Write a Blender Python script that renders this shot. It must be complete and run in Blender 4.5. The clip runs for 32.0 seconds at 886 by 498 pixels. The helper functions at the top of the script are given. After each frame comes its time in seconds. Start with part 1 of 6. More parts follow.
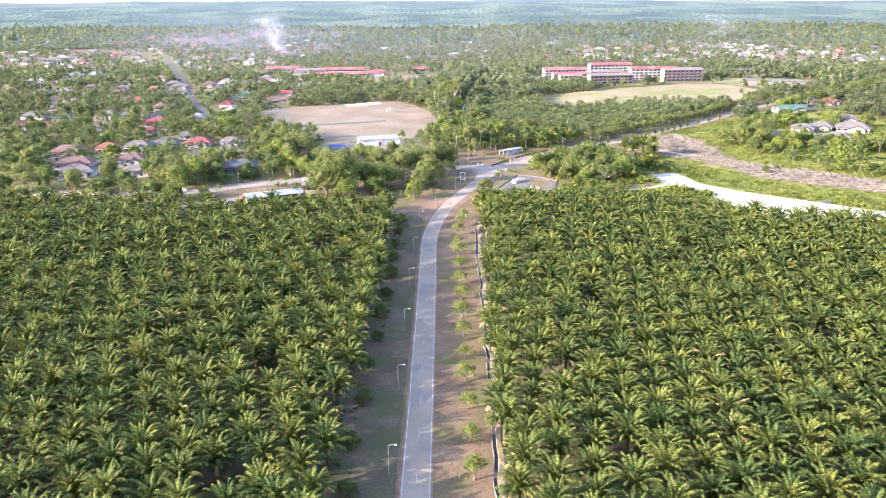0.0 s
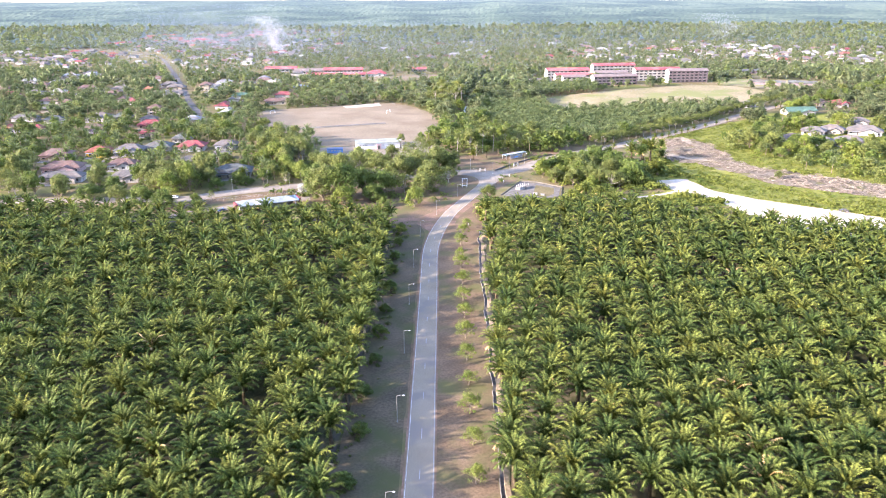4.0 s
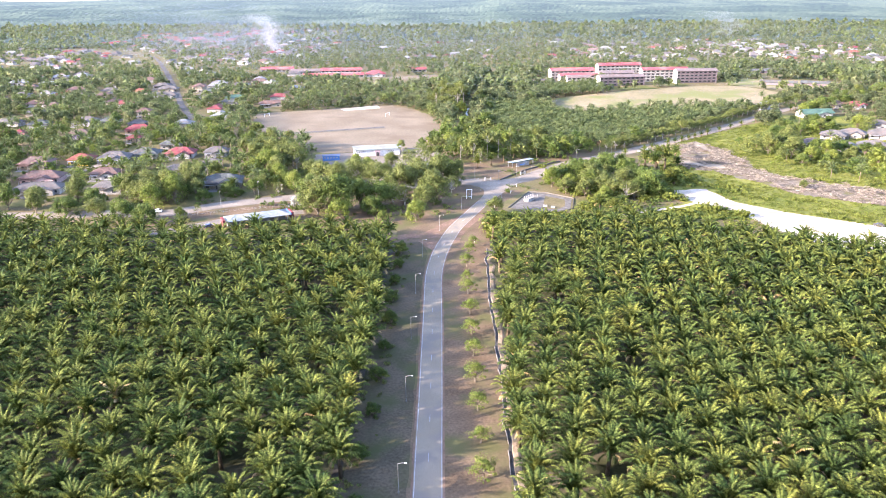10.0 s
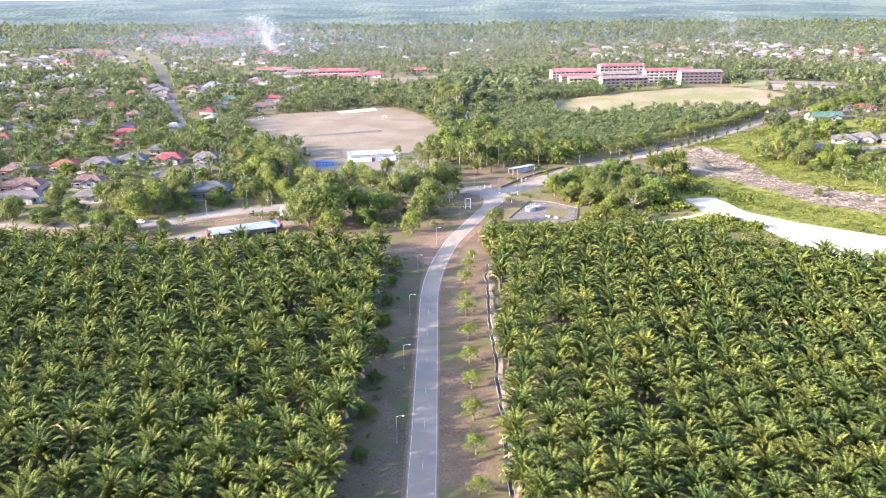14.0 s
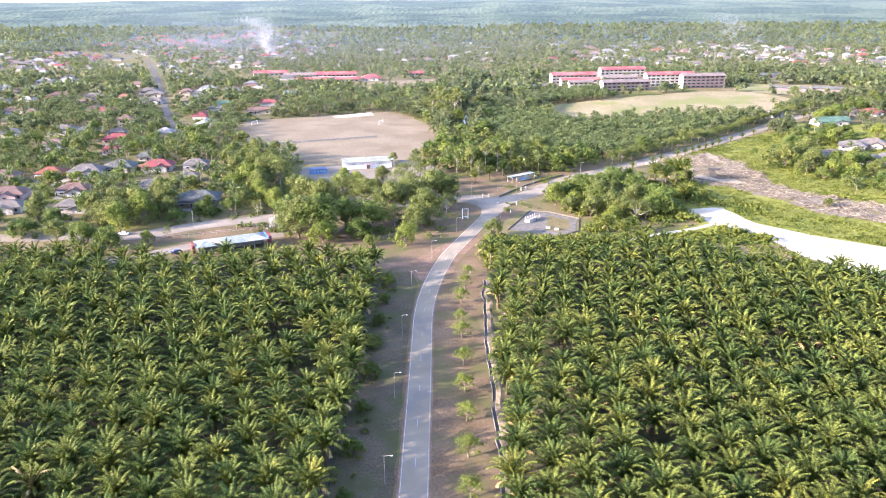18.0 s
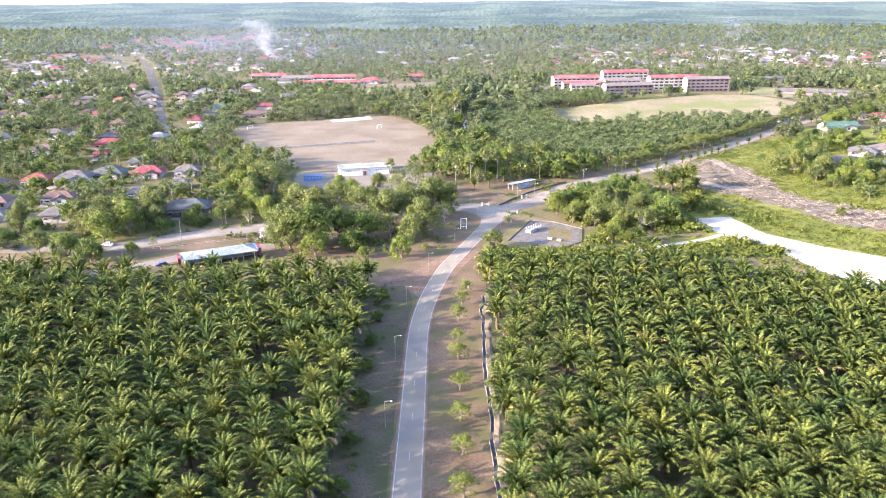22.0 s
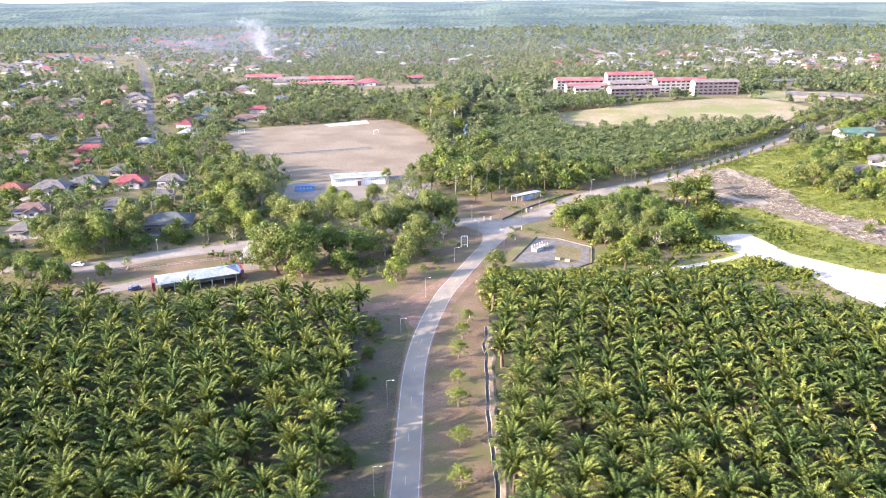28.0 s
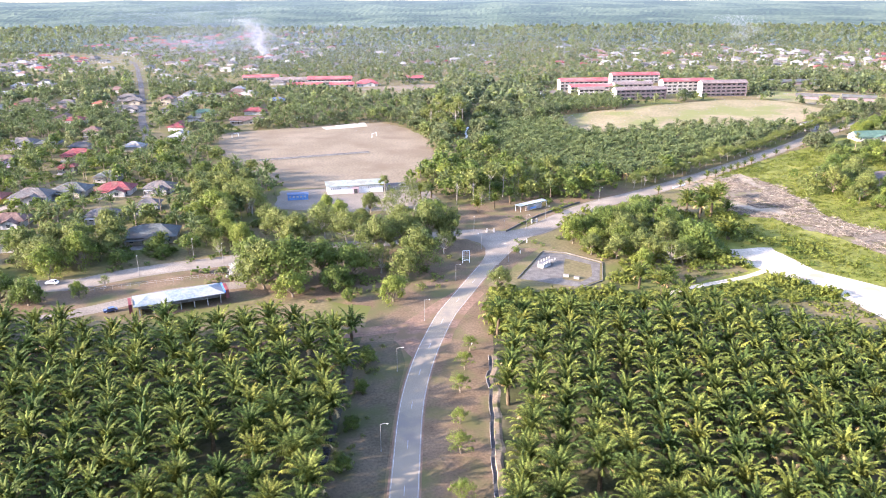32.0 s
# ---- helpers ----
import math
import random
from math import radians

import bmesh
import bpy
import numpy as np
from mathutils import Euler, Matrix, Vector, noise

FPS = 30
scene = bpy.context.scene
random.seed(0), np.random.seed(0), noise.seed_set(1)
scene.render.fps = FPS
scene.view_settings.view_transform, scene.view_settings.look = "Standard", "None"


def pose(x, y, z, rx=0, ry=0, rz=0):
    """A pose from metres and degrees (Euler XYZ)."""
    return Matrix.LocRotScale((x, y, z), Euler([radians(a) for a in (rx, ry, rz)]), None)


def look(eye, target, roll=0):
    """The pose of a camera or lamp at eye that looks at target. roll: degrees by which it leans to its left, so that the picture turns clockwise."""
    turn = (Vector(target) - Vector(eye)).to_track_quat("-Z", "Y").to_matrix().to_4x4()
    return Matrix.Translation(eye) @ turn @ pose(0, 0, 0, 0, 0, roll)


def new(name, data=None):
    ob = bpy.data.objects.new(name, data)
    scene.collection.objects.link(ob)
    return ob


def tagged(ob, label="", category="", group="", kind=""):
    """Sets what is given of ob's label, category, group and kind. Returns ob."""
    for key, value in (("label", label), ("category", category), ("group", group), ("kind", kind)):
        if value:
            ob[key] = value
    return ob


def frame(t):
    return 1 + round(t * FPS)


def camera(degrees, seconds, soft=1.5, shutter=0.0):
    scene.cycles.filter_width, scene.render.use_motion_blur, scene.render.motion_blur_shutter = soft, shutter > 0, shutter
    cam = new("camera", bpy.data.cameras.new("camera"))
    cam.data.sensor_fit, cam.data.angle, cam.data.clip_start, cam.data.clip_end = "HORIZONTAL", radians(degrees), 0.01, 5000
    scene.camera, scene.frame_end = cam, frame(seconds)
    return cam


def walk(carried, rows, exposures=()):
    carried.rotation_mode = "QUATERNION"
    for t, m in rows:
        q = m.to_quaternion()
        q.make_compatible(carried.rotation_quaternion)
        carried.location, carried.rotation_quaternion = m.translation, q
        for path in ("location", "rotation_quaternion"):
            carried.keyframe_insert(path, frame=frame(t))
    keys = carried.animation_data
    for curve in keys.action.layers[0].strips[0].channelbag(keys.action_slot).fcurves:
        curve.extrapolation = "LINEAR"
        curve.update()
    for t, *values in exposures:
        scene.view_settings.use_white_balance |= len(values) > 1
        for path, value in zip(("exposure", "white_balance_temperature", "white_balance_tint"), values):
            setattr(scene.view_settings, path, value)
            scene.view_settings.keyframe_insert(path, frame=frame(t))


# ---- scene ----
# ---- camera ----
cam = camera(63.60, 32.0, soft=1.0)
walk(cam, [
    (0, look((1.954, -0.331, 91.957), (-1.028, 94.164, 59.373), -0.11)),
    (3, look((1.174, 10.655, 91.976), (-1.803, 105.131, 59.335), -0.05)),
    (6, look((-0.151, 22.566, 92.037), (-3.115, 117.029, 59.358), -0.12)),
    (9, look((-1.677, 35.513, 92.173), (-4.632, 129.929, 59.358), -0.16)),
    (11, look((-1.723, 44.625, 92.283), (-4.617, 139.004, 59.355), -0.20)),
    (13, look((-1.304, 53.487, 92.428), (-4.239, 147.842, 59.436), -0.18)),
    (14.5, look((-0.912, 59.302, 92.544), (-3.827, 153.672, 59.593), -0.19)),
    (17, look((-0.150, 67.658, 92.691), (-3.028, 162.096, 59.932), -0.19)),
    (19, look((0.396, 73.811, 92.776), (-2.524, 168.278, 60.104), -0.13)),
    (20, look((0.726, 76.967, 92.771), (-2.233, 171.449, 60.144), -0.12)),
    (23, look((1.390, 87.041, 92.489), (-1.710, 181.595, 60.084), -0.15)),
    (25, look((1.280, 94.721, 92.608), (-1.754, 189.273, 60.195), -0.08)),
    (28, look((0.785, 107.399, 92.973), (-2.215, 201.918, 60.460), -0.00)),
    (30, look((0.536, 116.740, 93.025), (-2.580, 211.228, 60.431), -0.04)),
    (32, look((0.332, 126.575, 93.037), (-2.779, 221.039, 60.371), -0.02)),
], exposures=[(0, 3.03), (14, 2.99), (32, 2.92)])

# ---- light ----
SUN_WAY = Vector((0.88, 0.38, -0.305)).normalized()
sky = bpy.data.worlds.new("sky")
scene.world = sky
sky.use_nodes = True
sky_tex = sky.node_tree.nodes.new("ShaderNodeTexSky")
sky_tex.sky_type, sky_tex.sun_disc = "NISHITA", False
sky_tex.sun_elevation = math.asin(-SUN_WAY.z)
sky_tex.sun_rotation = math.atan2(-SUN_WAY.x, -SUN_WAY.y)
sky_tex.air_density, sky_tex.dust_density, sky_tex.ozone_density = 1.0, 1.4, 1.2
sky_bg = sky.node_tree.nodes["Background"]
sky_bg.inputs["Strength"].default_value = 0.15
sky.node_tree.links.new(sky_tex.outputs[0], sky_bg.inputs["Color"])
sun = new("sun", bpy.data.lights.new("sun", "SUN"))
sun.data.energy, sun.data.angle, sun.data.color = 3.6, radians(1.0), (1.0, 0.88, 0.68)
sun.matrix_world = look(-SUN_WAY * 300, (0, 0, 0))
scene.view_settings.use_white_balance = True
scene.view_settings.white_balance_temperature, scene.view_settings.white_balance_tint = 6060, 28

# ---- materials ----


def material(name, low, high, size=0.3, fine=3.0, rough=0.8, bump=0.0, metal=0.0, contrast=0.5, sheen=0.0, lucent=0.0, waves=0.0, third=None, third_size=0.05, third_at=(0.5, 0.62), third_detail=5.0, gloss=0.5, leafy=0.0):
    """Two colours mixed by large noise, broken by fine noise; optional ribs, relief, translucency, a third colour in patches, and a tone of its own for each leaf."""
    m = bpy.data.materials.new(name)
    m.use_nodes = True
    t = m.node_tree
    n, ln = t.nodes, t.links.new
    bsdf = n["Principled BSDF"]
    geo = n.new("ShaderNodeNewGeometry")

    def noisy(scale, detail=4.0):
        x = n.new("ShaderNodeTexNoise")
        x.inputs["Scale"].default_value, x.inputs["Detail"].default_value = scale, detail
        ln(geo.outputs["Position"], x.inputs["Vector"])
        return x.outputs["Fac"]

    def ramp(fac, a, b, lo, hi):
        r = n.new("ShaderNodeValToRGB")
        e = r.color_ramp.elements
        e[0].position, e[1].position = lo, hi
        e[0].color, e[1].color = (*a, 1), (*b, 1)
        ln(fac, r.inputs[0])
        return r.outputs[0]

    w = 0.5 * (1 - contrast)
    colour = ramp(noisy(size), low, high, w * 0.7 + 0.15, 0.85 - w * 0.7)
    fine_fac = noisy(fine, 6.0)
    grain = ramp(fine_fac, (0.72, 0.72, 0.72), (1.2, 1.2, 1.2), 0.3, 0.7)
    mul = n.new("ShaderNodeMix")
    mul.data_type, mul.blend_type = "RGBA", "MULTIPLY"
    mul.inputs[0].default_value = 1.0
    ln(colour, mul.inputs[6]), ln(grain, mul.inputs[7])
    out = mul.outputs[2]
    if third:
        mask = ramp(noisy(third_size, third_detail), (0, 0, 0), (1, 1, 1), *third_at)
        mix = n.new("ShaderNodeMix")
        mix.data_type = "RGBA"
        mix.inputs[7].default_value = (*third, 1)
        ln(mask, mix.inputs[0]), ln(out, mix.inputs[6])
        out = mix.outputs[2]
    if leafy:
        tone, vary = n.new("ShaderNodeMapRange"), n.new("ShaderNodeMix")
        tone.inputs["To Min"].default_value, tone.inputs["To Max"].default_value = 1 - leafy, 1 + leafy
        vary.data_type, vary.blend_type = "RGBA", "MULTIPLY"
        vary.inputs[0].default_value = 1.0
        ln(geo.outputs["Random Per Island"], tone.inputs["Value"])
        ln(out, vary.inputs[6]), ln(tone.outputs[0], vary.inputs[7])
        out = vary.outputs[2]
    ln(out, bsdf.inputs["Base Color"])
    bsdf.inputs["Roughness"].default_value, bsdf.inputs["Metallic"].default_value = rough, metal
    bsdf.inputs["Specular IOR Level"].default_value = gloss
    height = fine_fac
    if waves:
        wv = n.new("ShaderNodeTexWave")
        wv.bands_direction = "X"
        wv.inputs["Scale"].default_value = waves
        co = n.new("ShaderNodeTexCoord")
        ln(co.outputs["Object"], wv.inputs["Vector"])
        height = wv.outputs["Fac"]
        bump = bump or 0.4
    if bump:
        b = n.new("ShaderNodeBump")
        b.inputs["Strength"].default_value, b.inputs["Distance"].default_value = bump, 0.1
        ln(height, b.inputs["Height"]), ln(b.outputs[0], bsdf.inputs["Normal"])
    if lucent:
        tr, mx = n.new("ShaderNodeBsdfTranslucent"), n.new("ShaderNodeMixShader")
        mx.inputs[0].default_value = lucent
        ln(out, tr.inputs["Color"]), ln(bsdf.outputs[0], mx.inputs[1]), ln(tr.outputs[0], mx.inputs[2])
        ln(mx.outputs[0], n["Material Output"].inputs["Surface"])
    return m


M = {
    "grass": material("grass", (0.09, 0.083, 0.036), (0.15, 0.118, 0.066), 0.06, 0.9, 0.9, 0.5, third=(0.085, 0.092, 0.028), third_size=0.04, gloss=0.05),
    "meadow": material("meadow", (0.105, 0.12, 0.02), (0.16, 0.158, 0.034), 0.05, 0.6, 0.9, 0.6, third=(0.095, 0.105, 0.02), third_size=0.08, gloss=0.1),
    "verge": material("verge", (0.098, 0.070, 0.044), (0.148, 0.107, 0.068), 0.12, 1.5, 0.95, 0.4, third=(0.086, 0.083, 0.036), third_size=0.09, third_at=(0.48, 0.66), gloss=0.05),
    # the verge colours again, darkened for the western palms' shade
    "shaded_verge": material("shaded_verge", (0.066, 0.056, 0.036), (0.102, 0.081, 0.053), 0.12, 1.5, 0.95, 0.4, third=(0.06, 0.064, 0.028), third_size=0.09, third_at=(0.46, 0.66), gloss=0.05),
    # very dark green ground colour with brown patches, under the palms
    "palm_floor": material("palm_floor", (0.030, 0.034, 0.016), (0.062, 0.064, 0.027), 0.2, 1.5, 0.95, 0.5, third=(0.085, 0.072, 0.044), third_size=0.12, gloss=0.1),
    "red_soil": material("red_soil", (0.140, 0.090, 0.062), (0.185, 0.123, 0.086), 0.2, 1.2, 0.95, 0.3, third=(0.125, 0.09, 0.052), third_size=0.15, gloss=0.05),
    "asphalt": material("asphalt", (0.190, 0.163, 0.118), (0.228, 0.197, 0.148), 0.08, 9.0, 0.95, 0.05, third=(0.165, 0.146, 0.121), third_size=0.12, gloss=0.05),
    # asphalt with the shade of the avenue's trees put into its colour
    "shaded_asphalt": material("shaded_asphalt", (0.085, 0.079, 0.072), (0.12, 0.112, 0.104), 0.08, 2.0, 0.95, 0.05, third=(0.075, 0.07, 0.064), third_size=0.12, gloss=0.05),
    "old_asphalt": material("old_asphalt", (0.18, 0.155, 0.122), (0.235, 0.204, 0.162), 0.1, 2.0, 0.95, 0.15, third=(0.152, 0.131, 0.105), third_size=0.06, gloss=0.05),
    "paint": material("paint", (0.65, 0.65, 0.62), (0.8, 0.8, 0.78), 0.6, 4.0, 0.6),
    "concrete": material("concrete", (0.160, 0.148, 0.132), (0.232, 0.216, 0.196), 0.5, 3.0, 0.9, 0.2, gloss=0.1),
    "sand": material("sand", (0.30, 0.262, 0.195), (0.41, 0.362, 0.29), 0.1, 1.0, 0.95, 0.2, third=(0.25, 0.20, 0.135), third_size=0.08, third_at=(0.55, 0.66), gloss=0.1),
    "field": material("field", (0.136, 0.109, 0.073), (0.174, 0.141, 0.097), 0.03, 0.8, 0.95, 0.06, third=(0.118, 0.091, 0.06), third_size=0.045, third_at=(0.48, 0.72), gloss=0.1),
    "gravel": material("gravel", (0.145, 0.125, 0.10), (0.195, 0.17, 0.138), 0.08, 1.5, 0.95, 0.3, gloss=0.05),
    "school_field": material("school_field", (0.145, 0.128, 0.066), (0.205, 0.168, 0.102), 0.03, 0.5, 0.95, 0.2, third=(0.125, 0.13, 0.048), third_size=0.025, gloss=0.1),
    "debris": material("debris", (0.108, 0.09, 0.067), (0.172, 0.146, 0.11), 0.5, 2.0, 0.95, 0.5, third=(0.11, 0.105, 0.045), third_size=0.1, third_at=(0.52, 0.6), gloss=0.05),
    "pale_earth": material("pale_earth", (0.17, 0.125, 0.08), (0.32, 0.25, 0.17), 0.25, 1.5, 0.95, 0.5, third=(0.10, 0.10, 0.04), third_size=0.3, gloss=0.05),
    "brushwood": material("brushwood", (0.095, 0.083, 0.068), (0.245, 0.212, 0.17), 0.6, 2.0, 0.95, 0.4, third=(0.13, 0.106, 0.086), third_size=0.2, gloss=0.1, leafy=0.45),
    "palm_leaf": material("palm_leaf", (0.046, 0.072, 0.018), (0.094, 0.115, 0.025), 0.11, 1.6, 0.65, 0.0, contrast=0.25, lucent=0.4, third=(0.138, 0.140, 0.026), third_size=0.13, third_at=(0.54, 0.82), third_detail=1.0, gloss=0.07, leafy=0.55),
    # palm leaves farther off, their colour lifted partly for haze
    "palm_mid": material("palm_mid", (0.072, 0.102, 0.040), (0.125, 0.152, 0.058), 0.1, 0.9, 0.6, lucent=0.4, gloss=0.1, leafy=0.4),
    "palm_dry": material("palm_dry", (0.20, 0.14, 0.05), (0.32, 0.22, 0.08), 0.4, 2.0, 0.7),
    "palm_trunk": material("palm_trunk", (0.06, 0.047, 0.03), (0.12, 0.092, 0.058), 0.8, 4.0, 0.95, 0.6, gloss=0.1),
    "leaf_deep": material("leaf_deep", (0.055, 0.09, 0.018), (0.105, 0.138, 0.027), 0.12, 1.0, 0.6, lucent=0.4, gloss=0.2, leafy=0.4),
    "leaf_olive": material("leaf_olive", (0.080, 0.104, 0.027), (0.132, 0.152, 0.039), 0.12, 1.0, 0.6, lucent=0.4, gloss=0.2, leafy=0.4),
    "leaf_bright": material("leaf_bright", (0.104, 0.142, 0.024), (0.16, 0.188, 0.034), 0.12, 1.0, 0.6, lucent=0.4, gloss=0.2, leafy=0.4),
    "line_paint": material("line_paint", (0.26, 0.25, 0.24), (0.5, 0.49, 0.47), 0.5, 3.0, 0.8, third=(0.17, 0.16, 0.15), third_size=0.6, third_at=(0.55, 0.65), gloss=0.1),
    "faded_paint": material("faded_paint", (0.24, 0.24, 0.25), (0.34, 0.34, 0.34), 0.6, 4.0, 0.7),
    "dull_sand": material("dull_sand", (0.185, 0.155, 0.112), (0.255, 0.218, 0.162), 0.2, 1.5, 0.95, 0.3, third=(0.14, 0.125, 0.07), third_size=0.25, third_at=(0.52, 0.7), gloss=0.05),
    "ditch_mud": material("ditch_mud", (0.028, 0.026, 0.02), (0.06, 0.054, 0.042), 0.3, 2.0, 0.9, 0.4, third=(0.05, 0.055, 0.024), third_size=0.2, gloss=0.2),
    "ditch_water": material("ditch_water", (0.02, 0.022, 0.024), (0.035, 0.036, 0.038), 0.3, 1.0, 0.08),
    "dull_concrete": material("dull_concrete", (0.085, 0.078, 0.068), (0.14, 0.128, 0.112), 0.4, 3.0, 0.9, 0.2, gloss=0.1),
    "dark_concrete": material("dark_concrete", (0.045, 0.041, 0.035), (0.084, 0.075, 0.065), 0.4, 3.0, 0.9, 0.2),
    # the three tree leaf colours again, paled and greyed for distance haze
    "leaf_deep_haze": material("leaf_deep_haze", (0.085, 0.112, 0.052), (0.125, 0.152, 0.072), 0.05, 0.5, 0.8, lucent=0.6, gloss=0.1, leafy=0.4),
    "leaf_olive_haze": material("leaf_olive_haze", (0.105, 0.126, 0.060), (0.155, 0.172, 0.084), 0.05, 0.5, 0.8, lucent=0.6, gloss=0.1, leafy=0.4),
    "leaf_bright_haze": material("leaf_bright_haze", (0.112, 0.148, 0.050), (0.16, 0.188, 0.068), 0.05, 0.5, 0.8, lucent=0.6, gloss=0.1, leafy=0.4),
    "leaf_white": material("leaf_white", (0.25, 0.25, 0.23), (0.38, 0.38, 0.36), 0.4, 2.0, 0.7, lucent=0.3, gloss=0.1),
    "bark": material("bark", (0.11, 0.085, 0.06), (0.2, 0.16, 0.11), 1.0, 4.0, 0.95, 0.5),
    "bark_pale": material("bark_pale", (0.2, 0.18, 0.15), (0.3, 0.275, 0.235), 1.0, 4.0, 0.9, 0.4, gloss=0.1),
    "roof_red": material("roof_red", (0.135, 0.034, 0.038), (0.185, 0.052, 0.055), 0.2, 1.5, 0.85, waves=3.0, third=(0.135, 0.062, 0.054), third_size=0.25, gloss=0.15),
    "roof_orange": material("roof_orange", (0.142, 0.052, 0.038), (0.185, 0.07, 0.05), 0.3, 1.5, 0.85, waves=3.0, third=(0.16, 0.06, 0.045), third_size=0.3, gloss=0.15),
    "roof_maroon": material("roof_maroon", (0.093, 0.058, 0.049), (0.132, 0.083, 0.070), 0.3, 1.5, 0.85, waves=3.0, third=(0.102, 0.076, 0.064), third_size=0.25, gloss=0.2),
    "roof_grey": material("roof_grey", (0.068, 0.065, 0.062), (0.108, 0.102, 0.096), 0.3, 1.5, 0.85, waves=3.0, third=(0.105, 0.086, 0.075), third_size=0.25, gloss=0.2),
    "roof_slate": material("roof_slate", (0.048, 0.056, 0.053), (0.088, 0.096, 0.092), 0.3, 1.5, 0.85, waves=3.0, third=(0.076, 0.068, 0.060), third_size=0.2, gloss=0.2),
    "roof_green": material("roof_green", (0.045, 0.088, 0.066), (0.065, 0.115, 0.088), 0.3, 1.5, 0.85, waves=3.0, gloss=0.15),
    "roof_blue": material("roof_blue", (0.085, 0.12, 0.19), (0.115, 0.155, 0.24), 0.3, 1.5, 0.85, waves=3.0, gloss=0.15),
    "roof_pale": material("roof_pale", (0.16, 0.17, 0.172), (0.225, 0.232, 0.236), 0.25, 1.0, 0.8, waves=3.0, third=(0.170, 0.145, 0.123), third_size=0.3, gloss=0.2),
    "roof_shed": material("roof_shed", (0.135, 0.17, 0.185), (0.19, 0.225, 0.24), 0.12, 1.0, 0.85, waves=3.0, third=(0.25, 0.245, 0.235), third_size=0.1, gloss=0.15),
    "gable_white": material("gable_white", (0.5, 0.49, 0.47), (0.6, 0.59, 0.57), 0.3, 2.0, 0.9, gloss=0.2),
    "mast_grey": material("mast_grey", (0.15, 0.145, 0.13), (0.21, 0.2, 0.185), 1.0, 3.0, 0.7),
    "roof_mint": material("roof_mint", (0.18, 0.225, 0.205), (0.245, 0.28, 0.255), 0.25, 1.0, 0.85, waves=3.0, third=(0.16, 0.165, 0.14), third_size=0.3, gloss=0.15),
    "roof_school": material("roof_school", (0.21, 0.056, 0.062), (0.27, 0.078, 0.084), 0.1, 1.0, 0.85, waves=2.0, third=(0.26, 0.10, 0.095), third_size=0.1, gloss=0.15),
    "roof_brown": material("roof_brown", (0.105, 0.081, 0.073), (0.143, 0.112, 0.104), 0.2, 1.0, 0.8, waves=2.0),
    "wall_white": material("wall_white", (0.261, 0.252, 0.239), (0.351, 0.342, 0.324), 0.4, 2.0, 0.9, third=(0.198, 0.184, 0.167), third_size=0.3, gloss=0.2),
    "wall_cream": material("wall_cream", (0.24, 0.21, 0.16), (0.31, 0.275, 0.215), 0.4, 2.0, 0.9, third=(0.18, 0.155, 0.12), third_size=0.3, gloss=0.2),
    "wall_pink": material("wall_pink", (0.36, 0.26, 0.26), (0.44, 0.32, 0.32), 0.4, 2.0, 0.9, gloss=0.2),
    "wall_yellow": material("wall_yellow", (0.5, 0.31, 0.04), (0.56, 0.37, 0.065), 0.4, 2.0, 0.85, gloss=0.2),
    "wall_lilac": material("wall_lilac", (0.26, 0.215, 0.3), (0.32, 0.27, 0.36), 0.4, 2.0, 0.9, gloss=0.2),
    "wall_school": material("wall_school", (0.105, 0.085, 0.095), (0.145, 0.12, 0.13), 0.4, 2.0, 0.9, gloss=0.2),
    "glass": material("glass", (0.02, 0.025, 0.03), (0.05, 0.055, 0.06), 1.0, 2.0, 0.15),
    "dark": material("dark", (0.03, 0.028, 0.026), (0.06, 0.055, 0.05), 1.0, 2.0, 0.8),
    "metal": material("metal", (0.42, 0.42, 0.42), (0.55, 0.55, 0.54), 2.0, 5.0, 0.45, metal=0.6),
    "lamp_white": material("lamp_white", (0.75, 0.75, 0.73), (0.85, 0.85, 0.83), 2.0, 5.0, 0.4),
    "blue_paint": material("blue_paint", (0.03, 0.16, 0.5), (0.05, 0.22, 0.6), 0.8, 3.0, 0.5),
    "hut_blue": material("hut_blue", (0.07, 0.17, 0.36), (0.1, 0.215, 0.42), 0.8, 3.0, 0.6, gloss=0.2),
    "red_paint": material("red_paint", (0.5, 0.06, 0.06), (0.6, 0.09, 0.08), 0.8, 3.0, 0.6),
    "water": material("water", (0.16, 0.16, 0.15), (0.26, 0.26, 0.25), 0.2, 1.0, 0.3),
}

